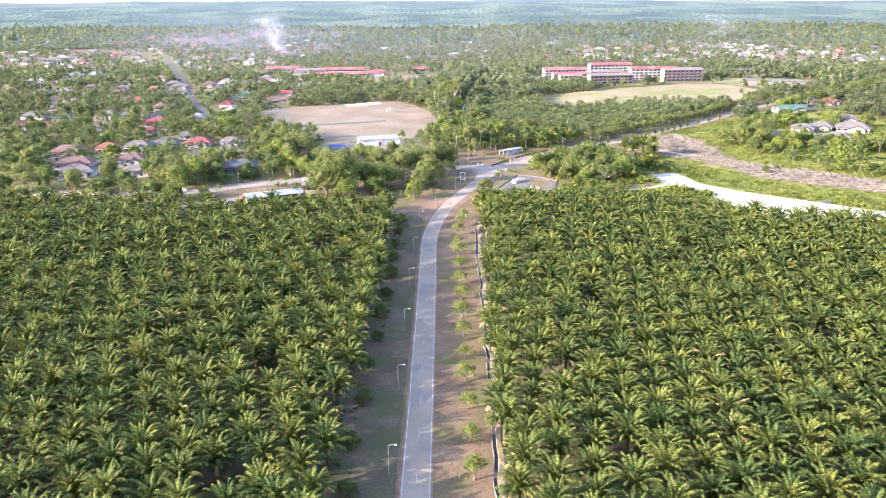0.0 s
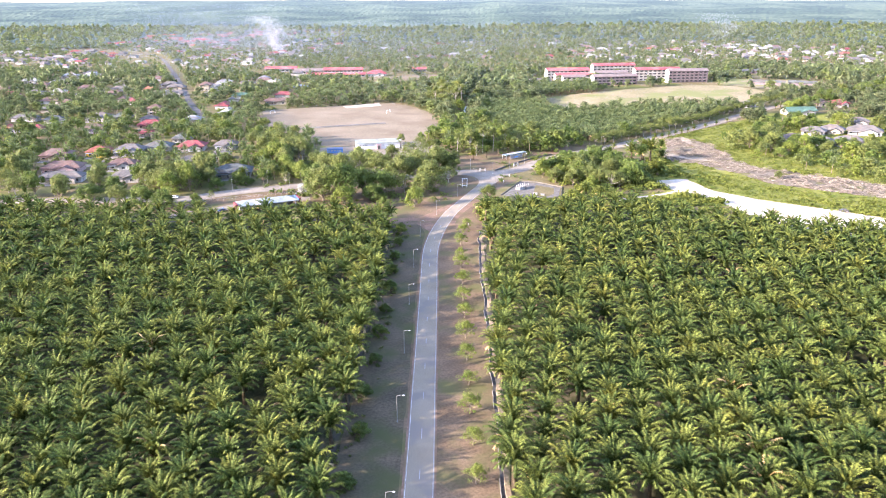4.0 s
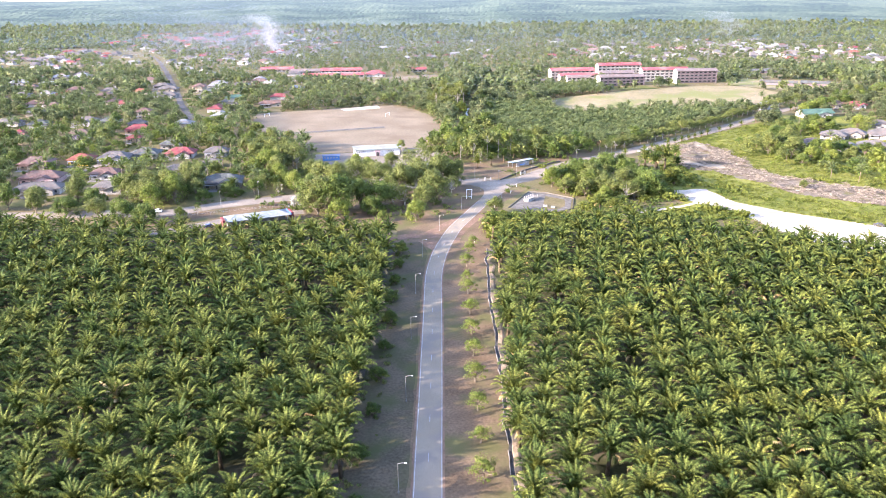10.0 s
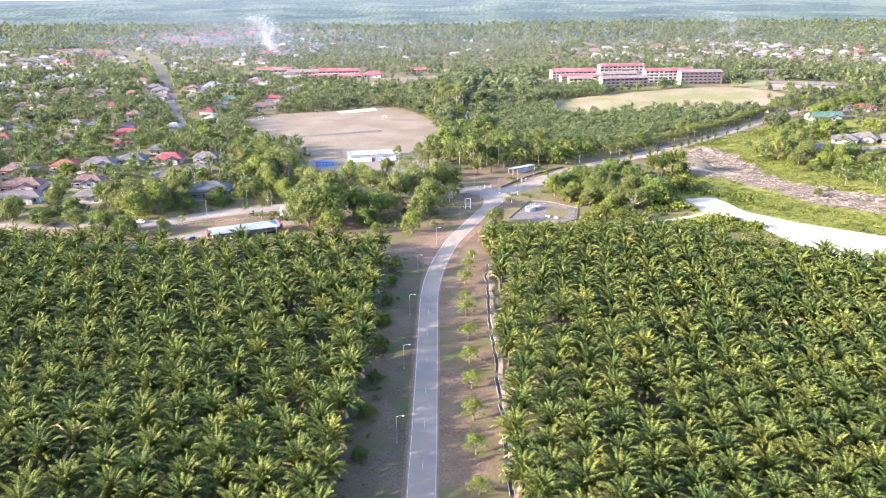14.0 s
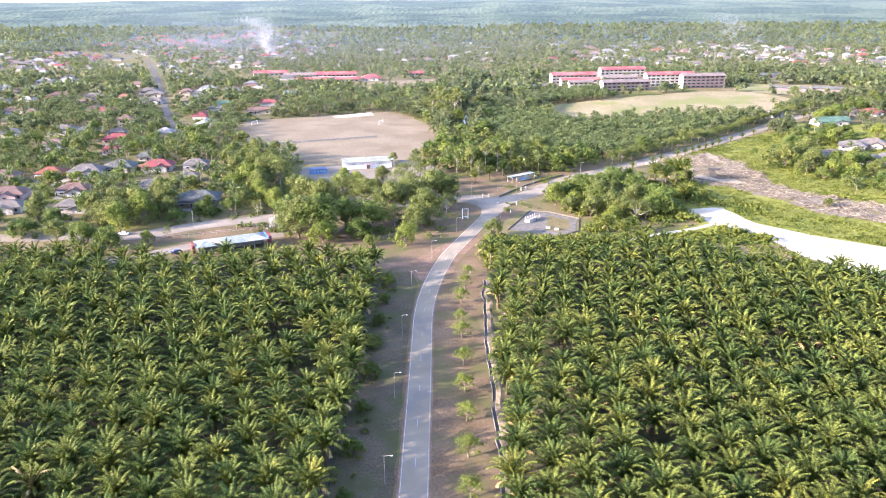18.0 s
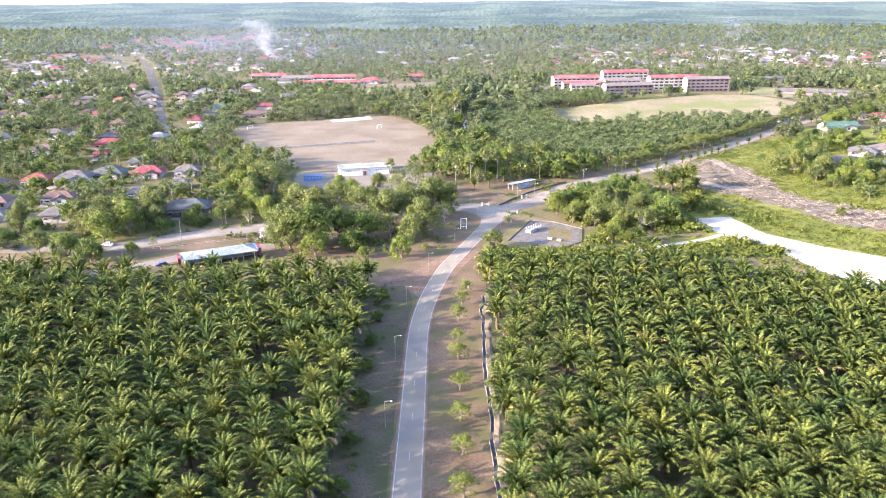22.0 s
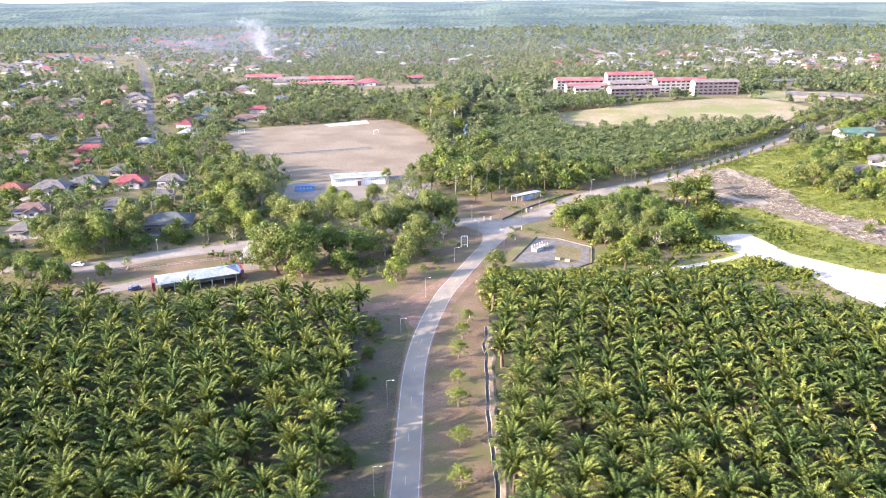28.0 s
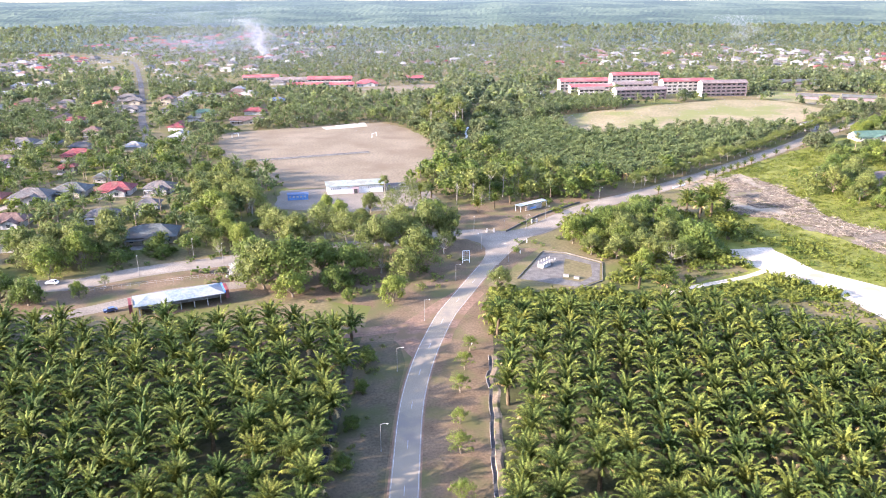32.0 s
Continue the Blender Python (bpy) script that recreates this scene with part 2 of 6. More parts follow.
# ---- geometry helpers ----


class Shape:
    """Vertices and faces of one mesh, gathered piece by piece."""

    def __init__(self):
        self.v, self.f = [], []

    def add(self, verts, faces):
        k = len(self.v)
        self.v += [tuple(p) for p in verts]
        self.f += [tuple(i + k for i in f) for f in faces]
        return self

    def box(self, x0, y0, z0, x1, y1, z1):
        return self.add([(x0, y0, z0), (x1, y0, z0), (x1, y1, z0), (x0, y1, z0), (x0, y0, z1), (x1, y0, z1), (x1, y1, z1), (x0, y1, z1)],
                        [(3, 2, 1, 0), (4, 5, 6, 7), (0, 1, 5, 4), (1, 2, 6, 5), (2, 3, 7, 6), (3, 0, 4, 7)])

    def rod(self, a, b, ra, rb, sides=6, caps=True):
        a, b = Vector(a), Vector(b)
        way = (b - a).normalized()
        u = way.orthogonal().normalized()
        w = way.cross(u)
        ring = [(math.cos(2 * math.pi * i / sides), math.sin(2 * math.pi * i / sides)) for i in range(sides)]
        pts = [a + (u * c + w * s) * ra for c, s in ring] + [b + (u * c + w * s) * rb for c, s in ring]
        faces = [(i, (i + 1) % sides, sides + (i + 1) % sides, sides + i) for i in range(sides)]
        if caps:
            faces += [tuple(range(sides))[::-1], tuple(range(sides, 2 * sides))]
        return self.add(pts, faces)

    def mesh(self, name, mat):
        me = bpy.data.meshes.new(name)
        me.from_pydata(self.v, [], self.f)
        me.materials.append(M[mat])
        return me


def part(name, shape, mat, parent, label=""):
    me = shape if isinstance(shape, bpy.types.Mesh) else shape.mesh(name, mat)
    ob = new(name, me)
    ob.parent = parent
    return tagged(ob, label)


def thing(name, label, category, group="", kind=""):
    return tagged(new(name), label, category, group, kind)


def ease(a):
    a = min(max(a, 0.0), 1.0)
    return a * a * (3 - 2 * a)


def rise(x, y):
    """The ground's height."""
    z = 8 * ease((y - 560) / 270) * ease((x - 20) / 130)
    far = ease((y - 1500) / 2800)
    if far > 0:
        n = noise.noise((x / 900, y / 650, 0.3)) + 0.5 * noise.noise((x / 380, y / 300, 4.1))
        z += far * (92 + 15 * n)
    return z


def inside(x, y, poly):
    hit = False
    for (xa, ya), (xb, yb) in zip(poly, poly[1:] + poly[:1]):
        if (ya > y) != (yb > y) and x < (xb - xa) * (y - ya) / (yb - ya) + xa:
            hit = not hit
    return hit


def sheet(name, poly, mat, lift, label, category, cuts=0, rough_edge=0.0):
    """A flat piece of ground with a slightly uneven rim, laid over the terrain."""
    rim = []
    for (xa, ya), (xb, yb) in zip(poly, poly[1:] + poly[:1]):
        k = max(1, int(math.hypot(xb - xa, yb - ya) / 4)) if rough_edge else 1
        for i in range(k):
            f = i / k
            x, y = xa + (xb - xa) * f, ya + (yb - ya) * f
            rim.append((x + rough_edge * noise.noise((x / 5, y / 5, 1)), y + rough_edge * noise.noise((x / 5, y / 5, 7))))
    bm = bmesh.new()
    bm.faces.new([bm.verts.new((x, y, 0)) for x, y in rim])
    bmesh.ops.triangulate(bm, faces=bm.faces[:])
    for _ in range(cuts):
        bmesh.ops.subdivide_edges(bm, edges=[e for e in bm.edges if e.calc_length() > 14], cuts=1)
        bmesh.ops.triangulate(bm, faces=[f for f in bm.faces if len(f.verts) > 3])
    for v in bm.verts:
        v.co.z = rise(v.co.x, v.co.y) + lift
    for f in bm.faces:
        f.normal_update()
        if f.normal.z < 0:
            f.normal_flip()
    me = bpy.data.meshes.new(name)
    bm.to_mesh(me)
    bm.free()
    me.materials.append(M[mat])
    return tagged(new(name, me), label, category, kind="structure")


def smooth_line(points, step=3.0):
    """A Catmull-Rom line through points, at even steps."""
    p = [Vector((*q, 0)) for q in points]
    p = [2 * p[0] - p[1]] + p + [2 * p[-1] - p[-2]]
    out = []
    for a, b, c, d in zip(p, p[1:], p[2:], p[3:]):
        k = max(2, int((c - b).length / step))
        for i in range(k):
            t = i / k
            out.append(0.5 * (2 * b + (c - a) * t + (2 * a - 5 * b + 4 * c - d) * t * t + (3 * b - a - 3 * c + d) * t ** 3))
    out.append(p[-2])
    return out


def ribbon(line, left, right, lift, shape=None, skip=None):
    """A strip from left to right metres beside a line (right is positive)."""
    s = shape or Shape()
    rows = []
    for i, q in enumerate(line):
        way = (line[min(i + 1, len(line) - 1)] - line[max(i - 1, 0)]).normalized()
        side = Vector((way.y, -way.x, 0))
        rows.append([(*(q + side * d).xy, rise(q.x, q.y) + lift) for d in (left, right)])
    for i, (a, b) in enumerate(zip(rows, rows[1:])):
        if skip is None or not skip(i):
            s.add([a[0], a[1], b[1], b[0]], [(0, 1, 2, 3)])
    return s


def near_line(x, y, line, d):
    return any((q.x - x) ** 2 + (q.y - y) ** 2 < d * d for q in line)


# ---- ground and roads ----
xs = sorted({round(s * v) for s in (-1, 1) for v in [0, 15, 30, 45, 60, 75, 90, 105, 120, 135, 150, 165, 180, 200, 220, 240, 265, 290, 320, 360, 410, 470, 540, 630, 740, 870, 1030, 1220, 1450, 1720, 2050, 2450, 2900, 3500]})
ys = [-700, -400, -200, 0] + [60 * i for i in range(1, 9)] + [495 + 15 * i for i in range(30)] + [1000, 1100, 1200, 1320, 1450, 1600] + [1750 + 170 * i for i in range(19)]
ground = Shape()
ground.v = [(x, y, rise(x, y)) for y in ys for x in xs]
ground.f = [(j * len(xs) + i, j * len(xs) + i + 1, (j + 1) * len(xs) + i + 1, (j + 1) * len(xs) + i) for j in range(len(ys) - 1) for i in range(len(xs) - 1)]
tagged(new("ground", ground.mesh("ground", "grass")), "grassy ground reaching to the far hills", "ground", kind="structure")

PLANT_RIGHT = [(8.6, -140), (8.6, 326), (36, 331), (76, 339), (98, 318), (112, 314), (142, 302), (175, 293), (240, 280), (240, -140)]
PLANT_LEFT = [(-22.6, -140), (-24, 150), (-27, 255), (-29, 318), (-45, 324), (-73, 320), (-108, 315), (-140, 322), (-175, 323), (-260, 328), (-260, -140)]
sheet("plantation_floor", PLANT_RIGHT, "palm_floor", 0.03, "dark green-brown ground under the oil palms", "ground")
sheet("plantation_floor", PLANT_LEFT, "palm_floor", 0.03, "dark green-brown ground under the oil palms", "ground")
sheet("verge", [(-25.5, -140), (-26, 150), (-28, 255), (-30, 320), (-30, 341), (-14, 352), (0, 398), (30, 398), (8, 358), (9, 335), (8.4, 300), (8.4, -140)], "verge", 0.035,
      "dry brown grass verge beside the road", "verge", rough_edge=0.8)
# palm shade on the western verge, laid on as a darker sheet
sheet("verge", [(-26, -140), (-26, 150), (-28, 255), (-30, 312), (-19, 313), (-15.6, 300), (-16.0, 287), (-16.2, 272), (-15.1, 235), (-13.4, 180), (-11.6, 125), (-9.4, 60), (-7.4, 0), (-6, -60), (-5, -140)], "shaded_verge", 0.045,
      "short grass verge, western palms' shade painted into its colour", "verge", rough_edge=0.5)
sheet("clearing", [(-14, 345), (-30, 338), (-60, 345), (-92, 368), (-40, 398), (2, 408), (8, 396)], "verge", 0.045, "bare brown earth under the roadside trees", "ground", rough_edge=1.5)

sheet("clearing", [(-14, 419), (-8, 440), (-10, 458), (10, 466), (36, 480), (66, 503), (88, 496), (100, 500), (60, 464), (40, 446), (27, 430), (14, 419)], "verge", 0.05, "bare brown earth under the trees beside the junction", "ground", rough_edge=1.5)
NEAR_ROAD = smooth_line([(-1.5, -140), (-2.9, -50), (-4.5, 30), (-6.2, 80), (-7.3, 117), (-8.3, 151), (-9.0, 171), (-9.6, 192), (-10.3, 213), (-11.0, 235), (-11.7, 254), (-12.3, 273), (-12.0, 287), (-10.6, 303),
                         (-8.3, 318), (-5.4, 332.6), (-1.3, 346), (4, 363), (9.5, 380), (15, 396), (20, 409)])
MAIN_ROAD = smooth_line([(-420, 330), (-250, 343), (-162, 351), (-148, 351.5), (-134.5, 354), (-126, 361), (-111, 370), (-92.6, 378), (-50, 397), (0, 415.5), (16, 414), (30, 421),
                         (46, 443), (65, 465), (86, 482), (112, 506), (139, 532), (171, 565), (205, 600), (250, 647), (308, 697), (390, 765), (480, 850)])
for a, b in ((-3.5, -2.95), (2.95, 3.45)):
    tagged(new("shoulder", ribbon(NEAR_ROAD, a, b, 0.066).mesh("shoulder", "red_soil")), "dusty earth shoulder beside the asphalt", "shoulder", kind="structure")
road = tagged(new("road", ribbon(NEAR_ROAD, -3.05, 3.05, 0.07).mesh("road", "asphalt")), "straight grey asphalt road with white edge lines", "road", kind="structure")
tagged(new("shoulder", ribbon(MAIN_ROAD, -5.6, 5.6, 0.09).mesh("shoulder", "gravel")), "broad dusty gravel shoulder beside the main road", "shoulder", kind="structure")
main_road = tagged(new("road", ribbon(MAIN_ROAD, -4.0, 4.0, 0.104).mesh("road", "old_asphalt")), "pale worn asphalt main road", "road", kind="structure")
sheet("road_junction", [(6.2, 379), (8.2, 389), (8.4, 397), (6.2, 403.5), (1, 408.2), (-8, 409.3), (-8, 415), (4, 418.6), (16, 418), (24, 419.6), (31, 426), (35.5, 423.5), (30.5, 417), (26.5, 410.5), (22.5, 403), (18.5, 393), (14.5, 383), (12.6, 377.5)], "old_asphalt", 0.115, "worn asphalt road junction", "road")
for a, b, paint in ((-2.84, -2.73, "line_paint"), (2.74, 2.83, "faded_paint")):
    tagged(new("edge_line", ribbon(NEAR_ROAD[:-10], a, b, 0.085).mesh("edge_line", paint)), "white painted edge line on the road", "road marking", kind="structure")
tagged(new("centre_line", ribbon(NEAR_ROAD[:-10], -0.06, 0.06, 0.085, skip=lambda i: i % 5 > 0).mesh("centre_line", "faded_paint")), "worn white dashed centre line", "road marking", kind="structure")
tagged(new("verge_soil", ribbon(smooth_line([(-72, 300), (-60, 308), (-30, 319), (-9, 324)]), -3.0, 3.0, 0.06).mesh("verge_soil", "red_soil")), "red earth track joining the road", "track", kind="structure")
sheet("verge_soil", [(-14, 302), (-20, 314), (-19, 325), (-14, 334), (-8, 344), (-4, 350), (3, 357), (7, 350), (1.5, 336), (-2.5, 322), (-5, 308)], "red_soil", 0.05, "reddish bare earth at the road's edge", "track", rough_edge=1.2)
tagged(new("road", ribbon(smooth_line([(-226, 415), (-222, 440), (-217, 470), (-215, 500)]), -2.5, 2.5, 0.06).mesh("road", "old_asphalt")), "narrow grey village lane", "road", kind="structure")
AVENUE = smooth_line([(-226, 622), (-237, 648), (-270, 716), (-312, 813), (-424, 1061), (-545, 1310), (-640, 1420), (-800, 1530)], 5)
tagged(new("road", ribbon(AVENUE, -2.9, 2.9, 0.2).mesh("road", "shaded_asphalt")), "long straight road through the village", "road", kind="structure")

FIELD = [(-178, 658), (-113, 692), (-70, 709), (-52, 690), (-30, 649), (-16, 562), (-26, 505), (-44, 500), (-92, 489), (-112, 515), (-140, 532), (-160, 585), (-183, 645)]
sheet("sports_field", FIELD, "field", 0.08, "bare tan earth sports field", "field", rough_edge=2)
sheet("court", [(-114, 686), (-83, 711), (-78, 690), (-108, 674)], "sand", 0.12, "pale concrete court at the field's edge", "court")
sheet("forecourt", [(-96, 486), (-92, 452), (-60, 447), (-20, 450), (-12, 470), (-24, 503), (-44, 499)], "gravel", 0.06, "grey gravel forecourt round the hall", "ground", rough_edge=1.5)
SAND = [(103, 398), (122, 402), (129, 376), (147, 358), (166, 346), (200, 322), (260, 300), (262, 262), (190, 292), (150, 306), (137, 318), (130, 336), (124, 360), (114, 368), (104, 384)]
SAND_PATH = smooth_line([(68, 351), (77, 357), (100, 368), (114, 378)])
tagged(new("sand_track", ribbon(SAND_PATH, -1.3, 1.3, 0.065).mesh("sand_track", "sand")), "narrow pale sandy track", "track", kind="structure")
sheet("sand_clearing", SAND, "sand", 0.07, "bright white sand clearing", "ground", rough_edge=1.2)
MEADOW = [(60, 352), (104, 374), (100, 400), (112, 450), (140, 525), (175, 560), (260, 640), (330, 640), (420, 500), (420, 330), (250, 300), (150, 345)]
sheet("meadow", MEADOW, "meadow", 0.04, "bright green overgrown meadow", "ground", cuts=4, rough_edge=2)
DEBRIS = [(156, 533), (162, 517), (167, 500), (167, 484), (169, 471), (165, 451), (170, 437), (174, 428), (183, 423), (245, 372), (262, 352), (256, 330), (226, 352), (165, 391), (160, 401), (156, 416), (148, 425), (143, 432), (141, 442), (130, 445), (124, 452), (125, 464), (134, 487), (140, 516)]
sheet("cleared_strip", DEBRIS, "debris", 0.08, "cleared strip of brown earth", "ground", rough_edge=2)
TRACK_A = [(129, 473), (134, 471), (140, 459), (149, 461), (151, 450), (146, 448), (139, 450), (135, 457), (126, 464)]
TRACK_B = [(157, 535), (159, 521), (157, 508), (161, 500), (158, 496), (153, 503), (151, 517)]
sheet("sand_track", TRACK_A, "dull_sand", 0.16, "pale sandy track across the cleared strip", "track", rough_edge=1)
sheet("sand_track", [(104, 496), (130, 527), (145, 527), (133, 503), (121, 493)], "pale_earth", 0.1, "pale dusty lay-by beside the main road", "track", rough_edge=1)
sheet("sand_track", TRACK_B, "dull_sand", 0.16, "pale sandy track across the cleared strip", "track", rough_edge=1)
SCHOOL_FIELD = [(72, 655), (122, 652), (170, 664), (215, 672), (256, 690), (300, 735), (308, 750), (283, 797), (239, 802), (189, 778), (134, 752), (80, 735)]
MID_PLANT = [(22, 700), (10, 622), (22, 566), (42, 532), (62, 520), (92, 512), (116, 538), (146, 566), (180, 604), (214, 640), (246, 672), (215, 660), (170, 651), (122, 638), (80, 634), (60, 690)]
tagged(new("stream", ribbon(smooth_line([(-2.5, 632), (0.6, 648), (-0.4, 665), (1.6, 690)]), -0.8, 0.8, 0.1).mesh("stream", "water")), "narrow stream between the trees", "water", kind="structure")
sheet("school_field", SCHOOL_FIELD, "school_field", 0.25, "dry yellow-green school field", "field", cuts=5, rough_edge=2)

# ---- plants ----
rng = random.Random(7)


def palm_shapes(seed, trunk_height, fronds, length, leaflets=13, ring=0.45, girth=0.42, wide_by=1.0):
    """An oil palm: rough tapered trunk, pinnate arching fronds, a skirt of dry ones."""
    r = random.Random(seed)
    trunk = Shape()
    lean = Vector((r.uniform(-0.3, 0.3), r.uniform(-0.3, 0.3), 0))
    z = 0.0
    while z < trunk_height:
        z2 = min(z + ring, trunk_height)
        w = girth * (1 - 0.3 * z / trunk_height)
        trunk.rod(lean * (z / trunk_height) + Vector((0, 0, z)), lean * (z2 / trunk_height) + Vector((0, 0, z2 + 0.05)), w, w * 1.3, 7, False)
        z = z2
    top = lean + Vector((0, 0, trunk_height))
    crown, dry = Shape(), Shape()
    for i in range(fronds):
        k = i / (fronds - 1)
        turn = i * 2.39996 + r.uniform(-0.2, 0.2)
        up = radians(90 - 58 * k ** 1.15 + r.uniform(-7, 7))
        long = length * (0.62 + 0.38 * math.sin(math.pi * min(1, 0.25 + 0.75 * k))) * r.uniform(0.88, 1.1)
        droop = radians(58 + 56 * k + r.uniform(-16, 24))
        way = Vector((math.cos(turn), math.sin(turn), 0))
        side = Vector((-way.y, way.x, 0))
        target = dry if k > 0.93 and r.random() < 0.6 else crown
        n = leaflets
        spine, p = [], top.copy()
        for j in range(n + 1):
            a = up - droop * (j / n) ** 2.4
            spine.append((p.copy(), way * math.cos(a) + Vector((0, 0, math.sin(a)))))
            p += spine[-1][1] * (long / n)
        twist = r.uniform(-0.5, 0.5)
        for (a, t), (b, _) in zip(spine[:-1:3], spine[3::3]):
            target.add([a + side * 0.06, b + side * 0.04, b - side * 0.04, a - side * 0.06], [(0, 1, 2, 3)])
        for j in range(2, n + 1):
            a, t = spine[j]
            f = j / n
            blade = (0.26 + 0.52 * math.sin(math.pi * min(1, f * 0.85 + 0.08))) * length / 5.4 * r.uniform(0.8, 1.15)
            over = t.cross(side).normalized()
            if over.z < 0:
                over = -over
            for sgn in (-1, 1):
                out = (side * sgn + over * (twist * sgn * 0.5 + r.uniform(-0.05, 0.3))).normalized()
                tip = a + out * blade * 0.72 + t * blade * 0.55 - Vector((0, 0, r.uniform(0.3, 0.75) * blade))
                wide = t * (long / n) * wide_by
                target.add([a - wide * 0.6, a + wide * 0.8, tip], [(0, 1, 2)])
    return trunk, crown, dry, top


def plant_palm(kind, x, y, turn, scale, label, group):
    trunk, crown, dry = kind
    ob = thing("oil_palm", label, "palm tree", group)
    part("trunk", trunk, "", ob)
    part("crown", crown, "", ob)
    if dry:
        part("dry_fronds", dry, "", ob, "withered yellow-brown fronds")
    ob.matrix_basis = Matrix.Translation((x, y, rise(x, y))) @ Matrix.Rotation(turn, 4, "Z") @ Matrix.Scale(scale, 4)
    return ob


palm_raw = [palm_shapes(40 + i, 4.0 + 0.3 * i, 48, 6.6, 25, 0.45, 0.42, 0.86) for i in range(5)]
palm_kinds = [(a.mesh("trunk", "palm_trunk"), b.mesh("crown", "palm_leaf"), c.mesh("dry_fronds", "palm_dry") if c.v else None) for a, b, c, _ in palm_raw]
rows_raw = [palm_shapes(60 + i, 4.0 + 0.3 * i, 42, 6.6, 18, 1.2, 0.42, 0.85) for i in range(5)]
back_raw = [palm_shapes(65 + i, 4.0 + 0.3 * i, 30, 6.7, 10, 2.4, 0.42, 1.15) for i in range(5)]
mid_raw = [palm_shapes(70 + i, 3.0, 26, 6.6, 9, 1.8, 0.42, 1.4) for i in range(3)]
thin_raw = [palm_shapes(80 + i, 3.6, 18, 7.0, 6, 2.6, 0.42, 1.4) for i in range(3)]


def gather(name, raws, spots, mats, label, category):
    """Many plants joined into one mesh: each spot is x, y, z, turn, scale, which."""
    vs, fs, ids, k = [], [], [], 0
    prepared = []
    for shapes in raws:
        v = np.array([p for s in shapes for p in s.v], float)
        f, m, off = [], [], 0
        for n_s, s in enumerate(shapes):
            f += [[i + off for i in q] for q in s.f]
            m += [n_s] * len(s.f)
            off += len(s.v)
        sizes = np.array([len(q) for q in f])
        prepared.append((v, np.array([i for q in f for i in q]), sizes, np.array(m)))
    sz = []
    for x, y, z, turn, scale, which in spots:
        v, f, sizes, m = prepared[which]
        c, s = math.cos(turn), math.sin(turn)
        vs.append((v @ np.array([[c, s, 0], [-s, c, 0], [0, 0, 1]])) * scale + (x, y, z))
        fs.append(f + k)
        ids.append(m)
        sz.append(sizes)
        k += len(v)
    v, f, m, sz = np.concatenate(vs), np.concatenate(fs), np.concatenate(ids), np.concatenate(sz)
    me = bpy.data.meshes.new(name)
    me.vertices.add(len(v)), me.loops.add(len(f)), me.polygons.add(len(sz))
    me.vertices.foreach_set("co", v.ravel())
    me.loops.foreach_set("vertex_index", f.astype(np.int32))
    me.polygons.foreach_set("loop_start", np.concatenate([[0], np.cumsum(sz)[:-1]]).astype(np.int32))
    me.polygons.foreach_set("material_index", m.astype(np.int32))
    for q in mats:
        me.materials.append(M[q])
    me.update(calc_edges=True)
    return tagged(new(name, me), label, category, kind="stuff")


def lattice(poly, origin, angle, across, along, jitter, margin=0.0):
    """Staggered planting rows inside a field."""
    u = Vector((math.sin(angle), math.cos(angle)))
    v = Vector((u.y, -u.x))
    for i in range(-70, 71):
        for j in range(-70, 71):
            p = Vector(origin) + v * across * i + u * along * (j + 0.5 * (i % 2))
            x, y = p.x + rng.gauss(0, jitter), p.y + rng.gauss(0, jitter)
            if inside(x, y, poly):
                yield x, y


spots = [(x, y, "right") for x, y in lattice([(9.9, 70), (9.9, 322), (36, 328), (76, 336), (98, 315), (112, 311), (142, 299), (175, 290), (205, 284), (205, 70)], (29, 126.6), radians(9.1), 7.0, 8.25, 0.3)]
spots += [(x, y, "left") for x, y in lattice([(-24.6, 70), (-26, 150), (-28.6, 255), (-31, 316), (-45, 319), (-73, 313), (-108, 308), (-140, 314), (-175, 315), (-222, 320), (-222, 70)], (-60, 150), radians(-24), 7.0, 8.25, 0.75)]
behind = [(x, y) for x, y in lattice([(9.9, -135), (9.9, 66), (85, 66), (85, -135)], (29, 126.6), radians(9.1), 7.0, 8.25, 0.4)]
behind += [(x, y) for x, y in lattice([(-24.6, -135), (-24.6, 66), (-100, 66), (-100, -135)], (-60, 150), radians(-24), 7.0, 8.25, 0.7)]
for k in range(32):
    for x, y, field in ((10.9 + rng.uniform(-0.4, 0.4), 72 + 7.8 * k, "right"), (-25.2 - 0.024 * (7.8 * k) + rng.uniform(-0.5, 0.5), 72 + 7.8 * k, "left")):
        if all((x - a) ** 2 + (y - b) ** 2 > 27 for a, b, _ in spots):
            spots.append((x, y, field))
spots = [s for s in spots if rng.random() > 0.025]
close = sorted(spots, key=lambda s: (abs(s[0] + 9) / 62) ** 2 + ((s[1] - 165) / 95) ** 2)[:300]
close_set = set(close)
for x, y, field in close:
    plant_palm(palm_kinds[rng.randrange(5)], x, y, rng.uniform(0, 6.28), rng.uniform(0.97, 1.13), "mature oil palm with arching green fronds in a plantation row", "oil palms of the %s field" % ("road's east" if field == "right" else "road's west"))
withered = palm_shapes(99, 4.0, 13, 6.2, 16, 2.0, 0.42, 0.9)[1].mesh("withered_fronds", "palm_dry")
for x, y in ((96.0, 131.0), (91.0, 124.0), (-61.0, 139.0), (70.0, 160.0), (-94.0, 176.0)):
    sick = min((o for o in bpy.data.objects if o.name.startswith("oil_palm") and o.parent is None), key=lambda o: (o.matrix_basis.translation.xy - Vector((x, y))).length)
    part("withered_fronds", withered, "", sick, "drooping orange-brown withered fronds")
